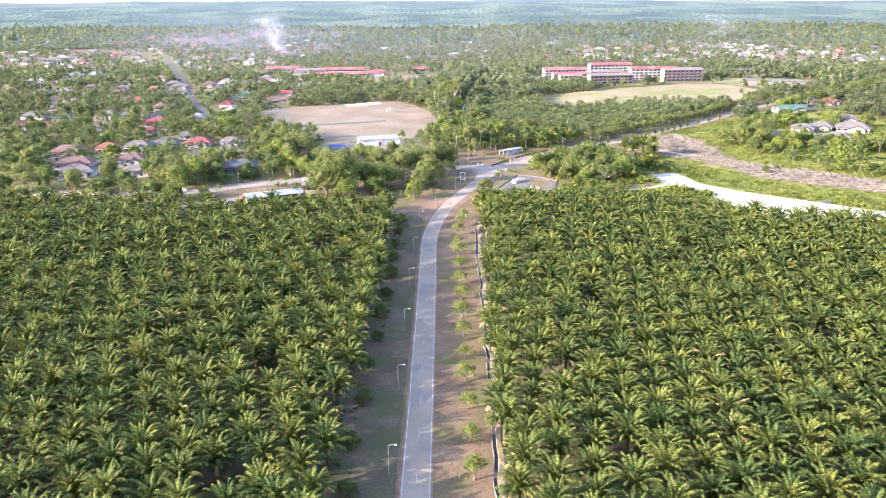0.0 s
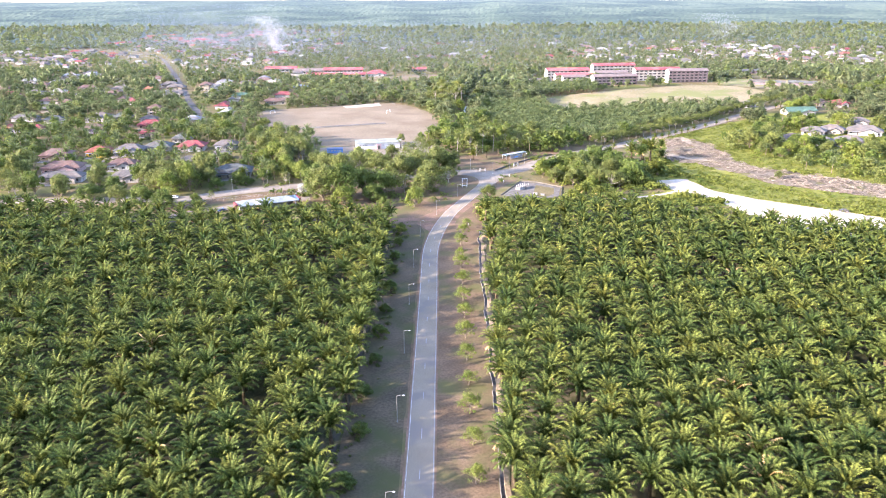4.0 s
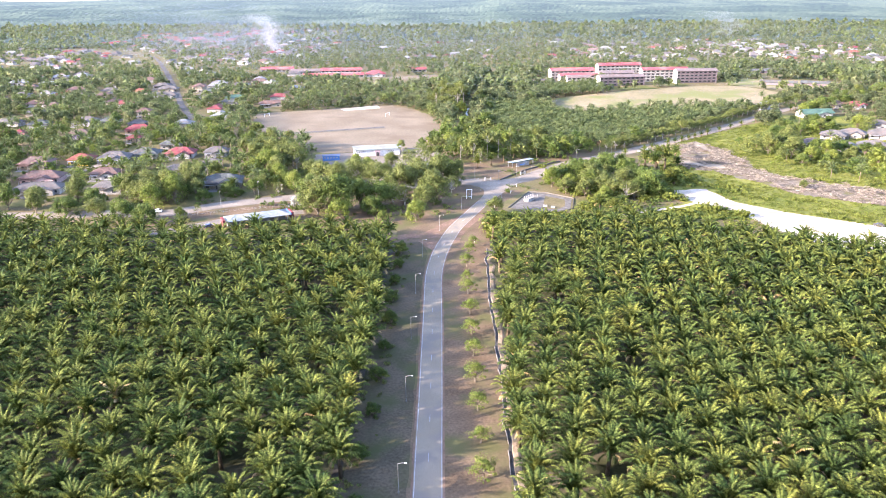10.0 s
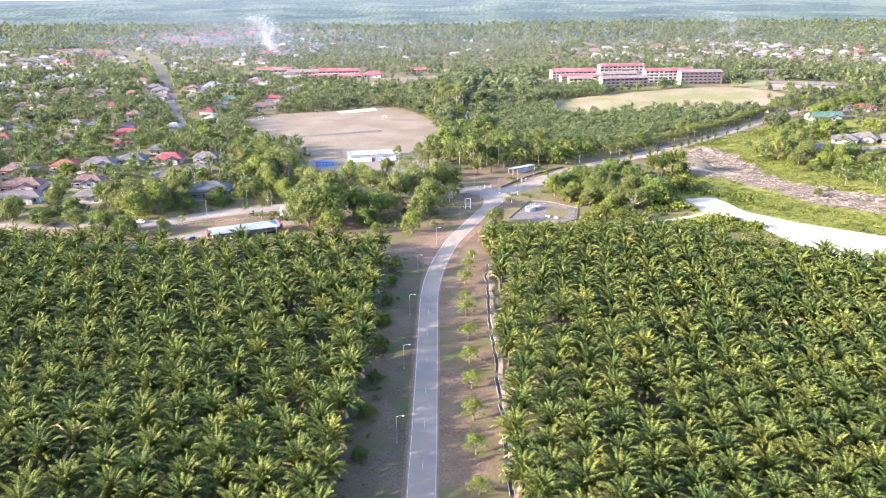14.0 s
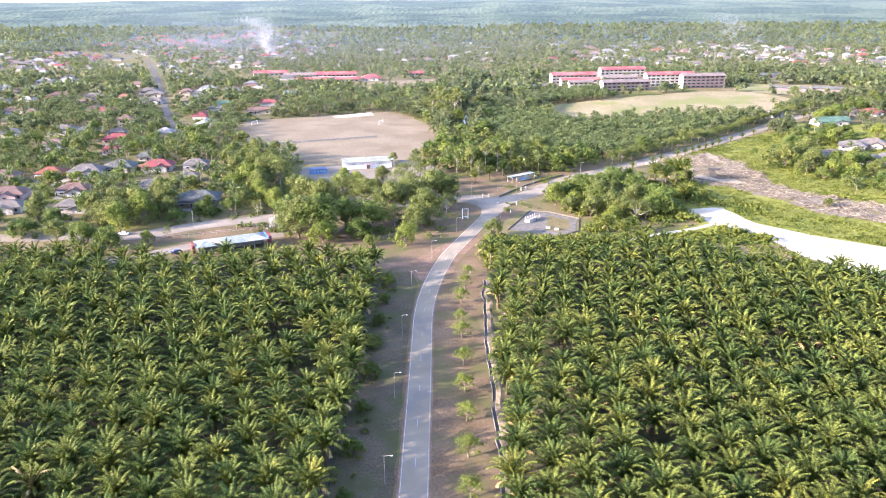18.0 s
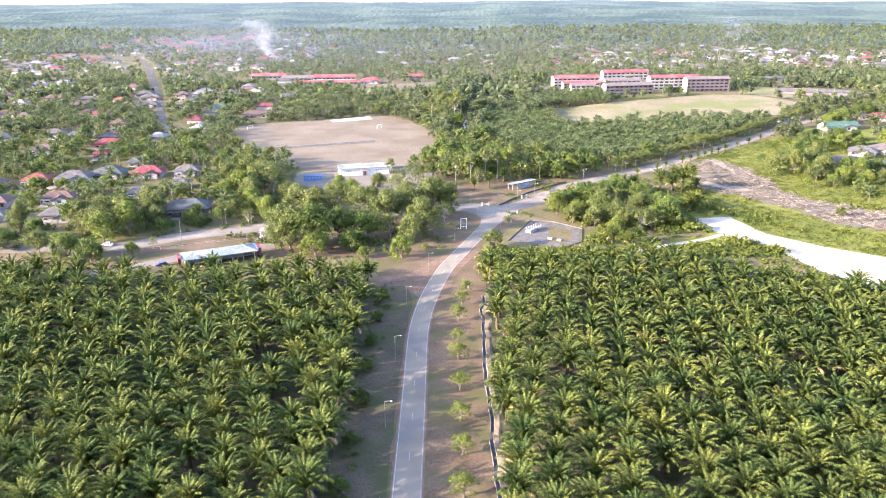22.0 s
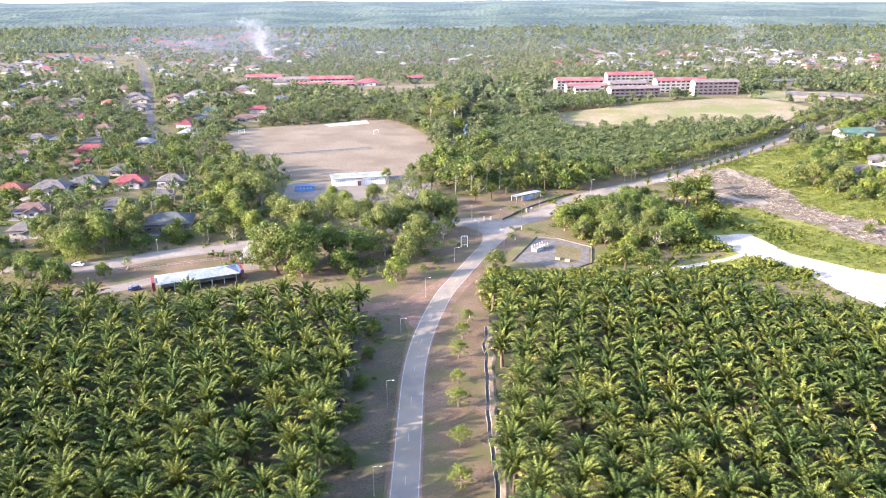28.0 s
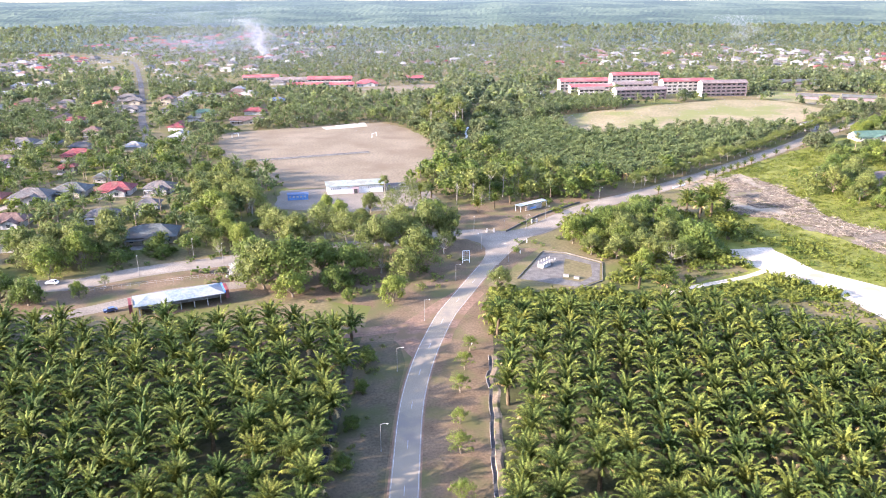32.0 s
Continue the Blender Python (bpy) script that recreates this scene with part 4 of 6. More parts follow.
for x, y, a, w, d, roof, wall, label, st in [
        (-179, 478, 8, 16, 11, "roof_red", "wall_white", RED + "white walls", 1), (-158, 482, 8, 13, 10, "roof_grey", "wall_white", GREY + "white walls", 1),
        (-200, 475, 8, 15, 12, "roof_slate", "wall_cream", "single-storey house with dark slate-grey roof", 1), (-214, 463, 8, 17, 12, "roof_grey", "wall_white", GREY + "white carport", 1),
        (-163, 431, 10, 12, 9, "roof_grey", "wall_white", "small white house with weathered grey roof", 1), (-129, 404, 12, 19, 13, "roof_slate", "wall_cream", "large house with dark green-grey roof", 1),
        (-150, 450, 8, 9, 7, "roof_grey", "wall_white", "small grey-roofed house among trees", 1), (-182, 392, 8, 17, 9, "roof_grey", "wall_white", "long white house with grey roof", 1),
        (-200, 422, 8, 14, 9, "roof_maroon", "wall_white", "white house with faded maroon roof", 1), (-243, 564, 10, 18, 11, "roof_red", "wall_cream", RED + "cream walls", 1),
        (-231, 528, 10, 8, 7, "roof_red", "wall_cream", "small outbuilding with red roof", 1), (-268, 632, 8, 11, 10, "roof_maroon", "wall_cream", "two-storey cream house with brown-red roof", 2),
        (-277, 543, 10, 15, 11, "roof_maroon", "wall_lilac", "lilac house with faded purple-brown roof", 1), (-253, 447, 10, 17, 12, "roof_maroon", "wall_cream", "house with dark maroon hipped roof", 1),
        (-230, 412, 10, 20, 11, "roof_maroon", "wall_pink", "long pink house with brown roof", 1), (-218, 388, 10, 22, 9, "roof_grey", "wall_white", "long low house with grey roof sheets", 1),
        (-232, 458, 10, 13, 10, "roof_orange", "wall_yellow", "bright yellow house with orange-red roof", 1), (-322, 542, 8, 13, 10, "roof_red", "wall_cream", RED + "cream walls", 1),
        (-339, 542, 8, 14, 10, "roof_red", "wall_white", RED + "white walls", 1), (-300, 598, 6, 18, 13, "roof_grey", "wall_white", GREY + "pale walls", 1), (-282, 600, 6, 14, 11, "roof_slate", "wall_cream", "house with dark grey roof", 1),
        (-196, 505, 8, 12, 9, "roof_slate", "wall_white", "small house with dark roof behind palms", 1), (-256, 590, 8, 12, 9, "roof_grey", "wall_white", GREY + "white walls", 1),
        (-410, 770, 5, 14, 10, "roof_red", "wall_white", RED + "white walls", 1), (-391, 776, 5, 13, 10, "roof_grey", "wall_white", GREY + "white walls", 1), (-364, 760, 5, 14, 10, "roof_maroon", "wall_cream", "house with maroon roof", 1),
        (-303, 764, 5, 22, 11, "roof_grey", "wall_white", "long house with grey roof", 1), (-340, 846, 5, 18, 11, "roof_grey", "wall_white", GREY + "white walls", 1), (-322, 818, 5, 20, 10, "roof_grey", "wall_cream", "wide house with weathered roof", 1),
        (-468, 750, 5, 15, 10, "roof_red", "wall_cream", RED + "cream walls", 1), (-450, 764, 5, 14, 10, "roof_grey", "wall_white", GREY + "white walls", 1), (-287, 815, 5, 13, 11, "roof_maroon", "wall_cream", "two-storey house with brown roof", 2),
        (-226, 742, 5, 18, 10, "roof_green", "wall_white", "long building with green metal roof", 1), (-178, 704, 12, 26, 9, "roof_maroon", "wall_cream", "long low building with reddish roof by the field", 1),
        (-510, 946, 5, 18, 11, "roof_pale", "wall_white", "small house with white metal roof", 1), (-523, 880, 5, 20, 12, "roof_pale", "wall_white", "wide building with pale metal roof", 1), (-234, 853, 5, 13, 10, "roof_red", "wall_white", "house with small red roof", 1),
        (-184, 825, 8, 15, 9, "roof_blue", "wall_white", "white building with blue metal roof", 1), (-477, 924, 5, 12, 9, "roof_pale", "wall_white", "small house with pale metal roof", 1),
        (256, 546, -30, 15, 10, "roof_grey", "wall_white", GREY + "white walls", 1), (273, 553, -30, 15, 11, "roof_grey", "wall_cream", GREY + "cream walls", 1), (294, 548, -28, 22, 13, "roof_grey", "wall_white", "large house with grey hipped roof", 1),
        (228, 514, -30, 15, 11, "roof_grey", "wall_cream", GREY + "cream walls", 1), (243, 504, -30, 14, 10, "roof_slate", "wall_white", "house with dark grey roof", 1), (262, 506, -28, 17, 11, "roof_grey", "wall_white", GREY + "white walls", 1),
        (318, 680, 10, 16, 11, "roof_maroon", "wall_cream", "house with brown roof by the main road", 1), (336, 676, 10, 14, 10, "roof_red", "wall_white", RED + "white walls", 1), (310, 590, -20, 15, 10, "roof_grey", "wall_white", GREY + "white walls", 1)]:
    house(x, y, a, w, d, roof, wall, label, st)
house(284, 637, 10, 26, 11, "roof_green", "wall_white", "long white building with green metal roof", 1, hip=False)
house(255, 672, 42, 18, 8, "roof_pale", "wall_white", "low white building with pale metal roof", 1, hip=False)

ROOFS = ["roof_red", "roof_grey", "roof_grey", "roof_maroon", "roof_grey", "roof_maroon", "roof_slate", "roof_maroon", "roof_orange", "roof_grey", "roof_slate"]
ROOF_WORDS = {"roof_red": "red", "roof_grey": "grey", "roof_pale": "pale metal", "roof_maroon": "brown", "roof_orange": "orange", "roof_slate": "dark grey"}


FAR_TOWN = {}  # walls and roofs of the farthest houses, by material


def far_house(x, y, turn, w, d, roof, wall):
    SOLID.append((x, y, max(w, d) * 0.62))
    m = pose(x, y, rise(x, y) - 0.05, 0, 0, turn)
    for s, mat in ((Shape().box(-w / 2, -d / 2, -0.6, w / 2, d / 2, 3.1), wall), (roof_shape(w, d, 3.1, d * 0.27, True), roof), (Shape().box(-w * 0.3, -d / 2 - 0.06, 1.0, -w * 0.1, -d / 2 - 0.01, 2.2).box(w * 0.1, -d / 2 - 0.06, 1.0, w * 0.3, -d / 2 - 0.01, 2.2), "glass")):
        FAR_TOWN.setdefault(mat, Shape()).add([m @ Vector(p) for p in s.v], s.f)


def scatter_houses(count, x0, x1, y0, y1, along=None, white=0.3):
    made = tries = 0
    while made < count and tries < count * 40:
        tries += 1
        x, y = rng.uniform(x0, x1), rng.uniform(y0, y1)
        if along and not along(x, y):
            continue
        if any((x - a) ** 2 + (y - b) ** 2 < (r + 11) ** 2 for a, b, r in SOLID) or near_line(x, y, AVENUE, 14) or near_line(x, y, MAIN_ROAD, 14):
            continue
        roof = "roof_pale" if rng.random() < white else rng.choice(ROOFS)
        size = (rng.choice((0, 8, 12, 90, -15)), rng.uniform(12, 20), rng.uniform(9, 12), roof, rng.choice(("wall_white", "wall_white", "wall_cream")))
        if y > 1180:
            far_house(x, y, *size)
        else:
            house(x, y, *size, "distant village house with %s roof" % ROOF_WORDS[roof], detail=False)
        made += 1


# ---- schools ----


def school_block(x, y, turn, length, depth, storeys, roof, wall, label, floor_height=3.1):
    """A long block with open corridors in front, gabled roof and plain white gable ends. x, y: its front left corner."""
    ob = thing("school_building", label, "school building", "school blocks")
    z = rise(x, y)
    ob.matrix_basis = pose(x, y, z - 0.1, 0, 0, turn)
    c = Vector((math.cos(radians(turn)), math.sin(radians(turn))))
    for i in range(int(length / 10) + 1):
        SOLID.append((x + c.x * i * 10 - c.y * depth / 2, y + c.y * i * 10 + c.x * depth / 2, depth * 0.8))
    h = storeys * floor_height
    part("wall", Shape().box(0.3, 2.2, -1.5, length - 0.3, depth, h), wall, ob)
    for gx, mat in ((0.0, "gable_white"), (length - 0.3, wall)):
        g = Shape().box(gx, 0, -1.5, gx + 0.3, depth, h)
        g.add([(gx, -0.3, h), (gx, depth + 0.3, h), (gx, depth / 2, h + depth * 0.24), (gx + 0.3, -0.3, h), (gx + 0.3, depth + 0.3, h), (gx + 0.3, depth / 2, h + depth * 0.24)],
              [(0, 2, 1), (3, 4, 5), (0, 3, 5, 2), (1, 2, 5, 4), (0, 1, 4, 3)])
        part("gable_wall", g, mat, ob, "plain gable end wall")
    for s in range(storeys):
        if s:
            part("floor_slab", Shape().box(0.31, 0.0, s * floor_height - 0.2, length - 0.31, 2.2, s * floor_height), "concrete", ob)
            part("parapet", Shape().box(0.31, 0.0, s * floor_height + 0.01, length - 0.31, 0.14, s * floor_height + 1.05), wall, ob)
        n = int(length / 5)
        for i in range(n):
            wx = length * (i + 0.5) / n
            part("window", Shape().box(wx - 1.6, 2.14, s * floor_height + 1.0, wx + 1.6, 2.19, s * floor_height + 2.3), "glass", ob)
    n = int(length / 5)
    for i in range(1, n):
        part("column", Shape().box(length * i / n - 0.15, 0.15, -1.5, length * i / n + 0.15, 0.45, h), "wall_white" if wall == "wall_white" else wall, ob)
    rf = Shape()
    for q in roof_shape(length, depth, h, depth * 0.26, False, 0.6).v:
        rf.v.append((q[0] + length / 2, q[1] + depth / 2, q[2]))
    rf.f = roof_shape(length, depth, h, depth * 0.26, False, 0.6).f
    part("roof", rf, roof, ob)
    return ob


school_block(223, 823, 9, 45, 10, 4, "roof_brown", "wall_school", "four-tier school block with brown roof and shaded corridors")
school_block(190, 838, 9, 52, 10, 4, "roof_school", "wall_white", "long white school block with bright red roof")
school_block(137, 795, 14, 50, 10, 3, "roof_brown", "wall_school", "dark two-storey school block with brown roof")
school_block(159, 930, 10, 54, 11, 3, "roof_school", "wall_white", "white three-storey school block with red roof")
school_block(98, 892, 9, 52, 12, 3, "roof_school", "wall_white", "white school wing with red roof")
school_block(105, 864, 9, 46, 9, 2, "roof_school", "wall_white", "low school hall with red roof")
school_block(110, 838, 10, 26, 9, 2, "roof_brown", "wall_white", "low white school building with brown roof")
school_block(150, 868, 9, 40, 10, 2, "roof_brown", "wall_white", "low school workshop with brown roof")
school_block(76, 858, 9, 24, 9, 1, "roof_grey", "wall_cream", "low grey-roofed school store")
school_block(-280, 1032, 8, 44, 11, 1, "roof_school", "wall_white", "low school block with red roof and white wall", 4)
school_block(-232, 1002, 8, 42, 11, 1, "roof_brown", "wall_white", "low school hall with brown roof and long white wall", 4)
school_block(-189, 988, 8, 52, 12, 2, "roof_school", "wall_white", "two-storey school block with red roof")
school_block(-206, 958, 8, 40, 9, 1, "roof_school", "wall_white", "low school wing with red roof")
school_block(-158, 962, 8, 28, 10, 1, "roof_school", "wall_white", "low school wing with red roof and white gable")
school_block(-78, 1040, 8, 24, 10, 1, "roof_school", "wall_white", "small red-roofed building by the school")
house(-117, 982, 8, 24, 16, "roof_school", "wall_white", "white school pavilion with red hipped roof", 1, True, False)
sheet("school_yard", [(-125, 935), (-60, 930), (-20, 960), (-40, 1000), (-110, 965)], "field", 0.2, "bare tan earth bank by the school", "ground", rough_edge=3)
sheet("school_yard", [(290, 790), (330, 760), (420, 800), (360, 850), (300, 870), (272, 815)], "school_field", 0.3, "bare reddish earth beside the school", "ground", cuts=4, rough_edge=3)
for x, y, L in [(330, 935, 24), (358, 938, 26), (306, 806, 34), (345, 800, 26)]:
    house(x + L / 2, y, -25 if y < 900 else 5, L, 8, "roof_slate", "wall_school", "long low building with brown roof", 1, False, False, False)

# ---- sports field and forecourt ----
hall = thing("community_hall", "long white hall with pale mint metal roof", "hall")
hall.matrix_basis = pose(-57.5, 486.5, 0, 0, 0, 15)
SOLID.append((-57.5, 483.5, 18))
part("wall", Shape().box(-14.2, -4.6, -0.1, 14.2, 4.6, 4.3), "gable_white", hall)
part("roof", roof_shape(28.6, 9.6, 4.3, 1.6, False, 0.8), "roof_mint", hall)
for i in range(9):
    part("vent", Shape().box(-12.5 + i * 1.1 + (5.5 if i > 4 else 0) + (8 if i > 4 else 0), -4.66, 2.6, -12.0 + i * 1.1 + (5.5 if i > 4 else 0) + (8 if i > 4 else 0), -4.61, 3.1), "dark", hall)
arch = part("entrance", Shape().box(-1.6, -5.4, 0, 1.6, -4.62, 3.6), "wall_pink", hall, "round arched entrance porch")
part("doorway", Shape().box(-0.9, -5.44, 0.05, 0.9, -5.41, 2.6), "dark", arch)
annex = thing("shelter", "low grey lean-to shelter beside the hall", "shelter")
annex.matrix_basis = pose(-37, 491, 0, 0, 0, 17)
part("roof", Shape().box(-5.5, -3, 2.6, 5.5, 3, 2.75), "roof_grey", annex)
for px in (-5, 0, 5):
    for py in (-2.7, 2.7):
        part("post", Shape().box(px - 0.08, py - 0.08, 0, px + 0.08, py + 0.08, 2.6), "metal", annex)
hut = thing("hut", "bright blue metal hut on the forecourt", "hut")
hut.matrix_basis = pose(-83.5, 470, 0, 0, 0, 14)
SOLID.append((-83.5, 470, 8))
part("wall", Shape().box(-5.0, -2.4, 0, 5.0, 2.4, 2.7), "hut_blue", hut)
part("roof", roof_shape(10, 4.8, 2.7, 0.5, False, 0.3, 0.1), "roof_blue", hut)
for i in range(5):
    part("window", Shape().box(-4.3 + i * 1.8, -2.46, 1.3, -3.3 + i * 1.8, -2.42, 2.1), "wall_white", hut)


def goal(x, y, turn):
    ob = thing("goal", "white goal frame standing on the bare field", "goal", "goals on the sports field")
    ob.matrix_basis = pose(x, y, 0.08, 0, 0, turn)
    for px in (-3.6, 3.6):
        part("post", Shape().rod((px, 0, 0), (px, 0, 2.6), 0.12, 0.12), "paint", ob)
    part("crossbar", Shape().rod((-3.6, 0, 2.6), (3.6, 0, 2.6), 0.12, 0.12), "paint", ob)


goal(-67, 645, 70), goal(-22, 540, 80), goal(-168, 640, 70)
seats = thing("terrace", "long low concrete step across the field", "terrace")
seats.matrix_basis = pose(-95, 572.5, 0.08, 0, 0, 23.6)
for i in range(10):
    part("step", Shape().box(-35 + 7 * i, -0.5, 0, -28.2 + 7 * i, 0.5, 0.5).box(-35 + 7 * i, 0.4, 0.5, -28.2 + 7 * i, 0.9, 0.9), "concrete", seats)
    part("kerb", Shape().box(-35 + 7 * i, -0.95, 0, -28.2 + 7 * i, -0.52, 0.34), "wall_cream", seats, "whitewashed front kerb")

# ---- long shed by the plantation ----
sheet("shed_ground", [(-140, 322), (-150, 344), (-134, 349), (-122, 357), (-106, 366), (-88, 374), (-60, 388), (-46, 380), (-56, 356), (-74, 340), (-100, 326)], "verge", 0.05, "bare reddish-brown ground round the shed", "ground", rough_edge=1.5)
shed = thing("long_shed", "long open shed with pale blue-white metal roof", "shed")
shed.matrix_basis = pose(-92, 337, 0, 0, 0, 27)
SOLID.append((-92, 337, 16))
part("roof", roof_shape(26, 8.5, 3.6, 1.5, True, 0.8), "roof_shed", shed)
part("wall", Shape().box(-12.6, 1.5, 0, 12.6, 3.9, 3.6), "wall_white", shed)
for i in range(7):
    part("post", Shape().box(-12.4 + i * 4.1, -3.9, 0, -12.1 + i * 4.1, -3.6, 3.6), "wall_white", shed)
for sx, m in ((-15.2, "roof_red"), (14.2, "roof_red")):
    part("end_sign", Shape().box(sx, -3.6, 1.2, sx + 1.0, 2.5, 4.3), m, shed, "red painted end board")
part("gable_trim", Shape().box(13.7, -4.2, 3.5, 14.1, 4.2, 4.0), "blue_paint", shed, "blue roof trim")
tagged(new("shed_yard", ribbon(smooth_line([(-135, 322), (-118, 333), (-100, 347), (-76, 356)]), -3.5, 3.5, 0.06).mesh("shed_yard", "gravel")), "grey gravel drive along the shed", "track", kind="structure")
fence = thing("fence", "low wire fence with pale posts by the road", "fence")
for i in range(22):
    fx, fy = -128 + i * 2.6, 346.5 + i * 1.05
    part("post", Shape().box(fx - 0.06, fy - 0.06, 0, fx + 0.06, fy + 0.06, 1.5), "concrete", fence)
part("wire", Shape().rod((-128, 346.5, 1.4), (-73.4, 368.6, 1.4), 0.02, 0.02, 4).rod((-128, 346.5, 0.8), (-73.4, 368.6, 0.8), 0.02, 0.02, 4), "metal", fence)

# ---- drain along the plantation ----
drain = tagged(new("drain"), "open concrete roadside drain with stained walls", "drain", kind="structure")
DRAIN = [(9.6, 60), (9.0, 125), (8.9, 160), (8.5, 178), (8.2, 205), (7.6, 231), (7.0, 258), (7.0, 284), (7.4, 305)]
dl = [q + Vector((0.9 * noise.noise((q.y / 9, 2.0, 0.0)) + 0.45 * noise.noise((q.y / 2.5, 5.0, 0.0)), 0, 0)) for q in smooth_line(DRAIN, 3)]
for i, (a, b) in enumerate(zip(dl, dl[1:])):
    way = (b - a).normalized()
    side = Vector((way.y, -way.x, 0))
    if i % 4:
        hh = 0.42 + 0.1 * noise.noise((a.y, 0, 0))
        pts = [a - side * 0.5, a - side * 0.36, b - way * 0.05 - side * 0.36, b - way * 0.05 - side * 0.5]
        q = Shape().add([(*p.xy, 0.0) for p in pts] + [(*p.xy, hh) for p in pts], [(4, 5, 6, 7), (0, 1, 5, 4), (1, 2, 6, 5), (2, 3, 7, 6), (3, 0, 4, 7)])
        part("wall_slab", q, "concrete", drain)
    # the bed lies flat; its dark colour stands for a deep channel's shade
    q = Shape().add([(*(a - side * 0.36).xy, 0.05), (*(a + side * 0.5).xy, 0.05), (*(b + side * 0.5).xy, 0.05), (*(b - side * 0.36).xy, 0.05)], [(0, 1, 2, 3)])
    part("channel", q, "dark", drain, "channel bed coloured dark in place of depth")
bank = Shape()
rows = []
for p in smooth_line([q.xy for q in dl], 1.2):
    h = 0.25 + 0.9 * max(0.0, noise.noise((p.y / 9, 0.4, 2.0)) + 0.2)
    w = 1.3 + 0.9 * noise.noise((p.y / 6, 3.0, 1.0))
    rows.append([(p.x + 0.45, p.y, 0.02), (p.x + 0.55 + 0.25 * noise.noise((p.y, 1, 1)), p.y, h), (p.x + 0.9 + w * 0.6, p.y, h * 0.8 + 0.1 * noise.noise((p.y, 5, 1))), (p.x + 1.1 + w, p.y, 0.0)])
for p, q in zip(rows, rows[1:]):
    for i in range(3):
        bank.add([p[i], p[i + 1], q[i + 1], q[i]], [(0, 1, 2, 3)])
tagged(new("drain_bank", bank.mesh("drain_bank", "pale_earth")), "dry pale earth bank beside the drain", "bank", kind="structure")


ditch = smooth_line([(-27.0, 60), (-27.3, 120), (-27.8, 180), (-28.8, 230), (-29.6, 262), (-30.2, 310)])
tagged(new("ditch", ribbon(ditch, -0.9, 0.9, 0.05).mesh("ditch", "ditch_mud")), "dark muddy ditch beside the western palms", "ditch", kind="structure")
tagged(new("ditch_water", ribbon(smooth_line([(-29.2, 246), (-29.6, 254), (-30.0, 264)], 1.5), -0.7, 0.9, 0.07).mesh("ditch_water", "ditch_water")), "still dark water standing in the ditch", "water", kind="structure")

# ---- street furniture ----
def street_lamp(x, y, turn, height=7.0, arms=1):
    ob = thing("street_lamp", "slender grey street lamp with white lantern", "street lamp", "street lamps along the road")
    ob.matrix_basis = pose(x, y, rise(x, y), 0, 0, turn)
    part("pole", Shape().rod((0, 0, 0), (0, 0, height), 0.08, 0.045, 8).rod((0, 0, 0), (0, 0, 0.5), 0.15, 0.15, 8), "mast_grey", ob)
    for i in range(arms):
        s = 1 if i == 0 else -1
        part("arm", Shape().rod((0, 0, height - 0.1), (s * 0.8, 0, height + 0.15), 0.05, 0.05).rod((s * 0.8, 0, height + 0.15), (s * 1.4, 0, height + 0.15), 0.05, 0.04), "mast_grey", ob)
        part("lantern", Shape().box(min(s * 1.3, s * 1.75), -0.1, height + 0.08, max(s * 1.3, s * 1.75), 0.1, height + 0.18), "gable_white", ob)


for x, y in [(-12.8, 90), (-13.2, 123.5), (-14.3, 157.5), (-15.5, 191.7), (-16.7, 225.6), (-17.6, 259.4), (-17.4, 295.3)]:
    street_lamp(x, y, 0)
street_lamp(-12.0, 327.7, 0)
street_lamp(-2.9, 361.7, 0, 6), street_lamp(6.8, 396, 200, 6.5), street_lamp(16.8, 381.8, 160, 7), street_lamp(26.6, 421.5, -40, 7), street_lamp(36.2, 436, -40, 7)
street_lamp(16.6, 414.6, -90, 6.5), street_lamp(4.0, 420.8, -90, 6.5), street_lamp(66, 470, -40, 7), street_lamp(92, 494, -40, 7), street_lamp(126, 530, -40, 7)
for x, y in [(-116.7, 362.7), (-141, 372), (-104, 382), (-91, 377), (-176, 358), (-205, 356)]:
    street_lamp(x, y, -60, 8)

sign = thing("road_sign", "tall empty metal sign frame beside the junction", "sign")
sign.matrix_basis = pose(0.7, 380, 0, 0, 0, 12)
for px in (-1.3, 1.3):
    part("post", Shape().box(px - 0.09, -0.09, 0, px + 0.09, 0.09, 4.8), "lamp_white", sign)
for pz in (1.0, 4.7):
    part("rail", Shape().box(-1.21, -0.07, pz, 1.21, 0.07, pz + 0.14), "lamp_white", sign)
for i in range(1, 5):
    part("bar", Shape().box(-1.2, -0.03, 1.14 + i * 0.72, 1.2, 0.03, 1.2 + i * 0.72), "mast_grey", sign)
for i in range(1, 4):
    part("stile", Shape().box(-1.25 + i * 0.6, -0.05, 1.15, -1.17 + i * 0.6, -0.031, 4.68), "mast_grey", sign)
post = thing("marker_post", "white marker post at the road edge", "post")
post.matrix_basis = pose(2.5, 312, 0)
part("shaft", Shape().rod((0, 0, 0), (0, 0, 2.2), 0.12, 0.1), "lamp_white", post)
part("cap", Shape().rod((0, 0, 2.2), (0, 0, 2.35), 0.14, 0.05), "red_paint", post)

stop = thing("bus_shelter", "long roadside shelter with pale grey metal roof and white banner", "shelter")
stop.matrix_basis = pose(31.5, 456, 0, 0, 0, 40)
SOLID.append((30.5, 448, 10))
part("roof", Shape().box(-9, -2, 2.9, 9, 2, 3.05), "roof_shed", stop)
part("roof_edge", Shape().box(-9.1, -2.15, 2.8, 9.1, -2.01, 3.1), "roof_green", stop)
for i in range(6):
    for py in (-1.7, 1.7):
        part("post", Shape().box(-8.6 + i * 3.4, py - 0.08, 0, -8.44 + i * 3.4, py + 0.08, 2.9), "metal", stop)
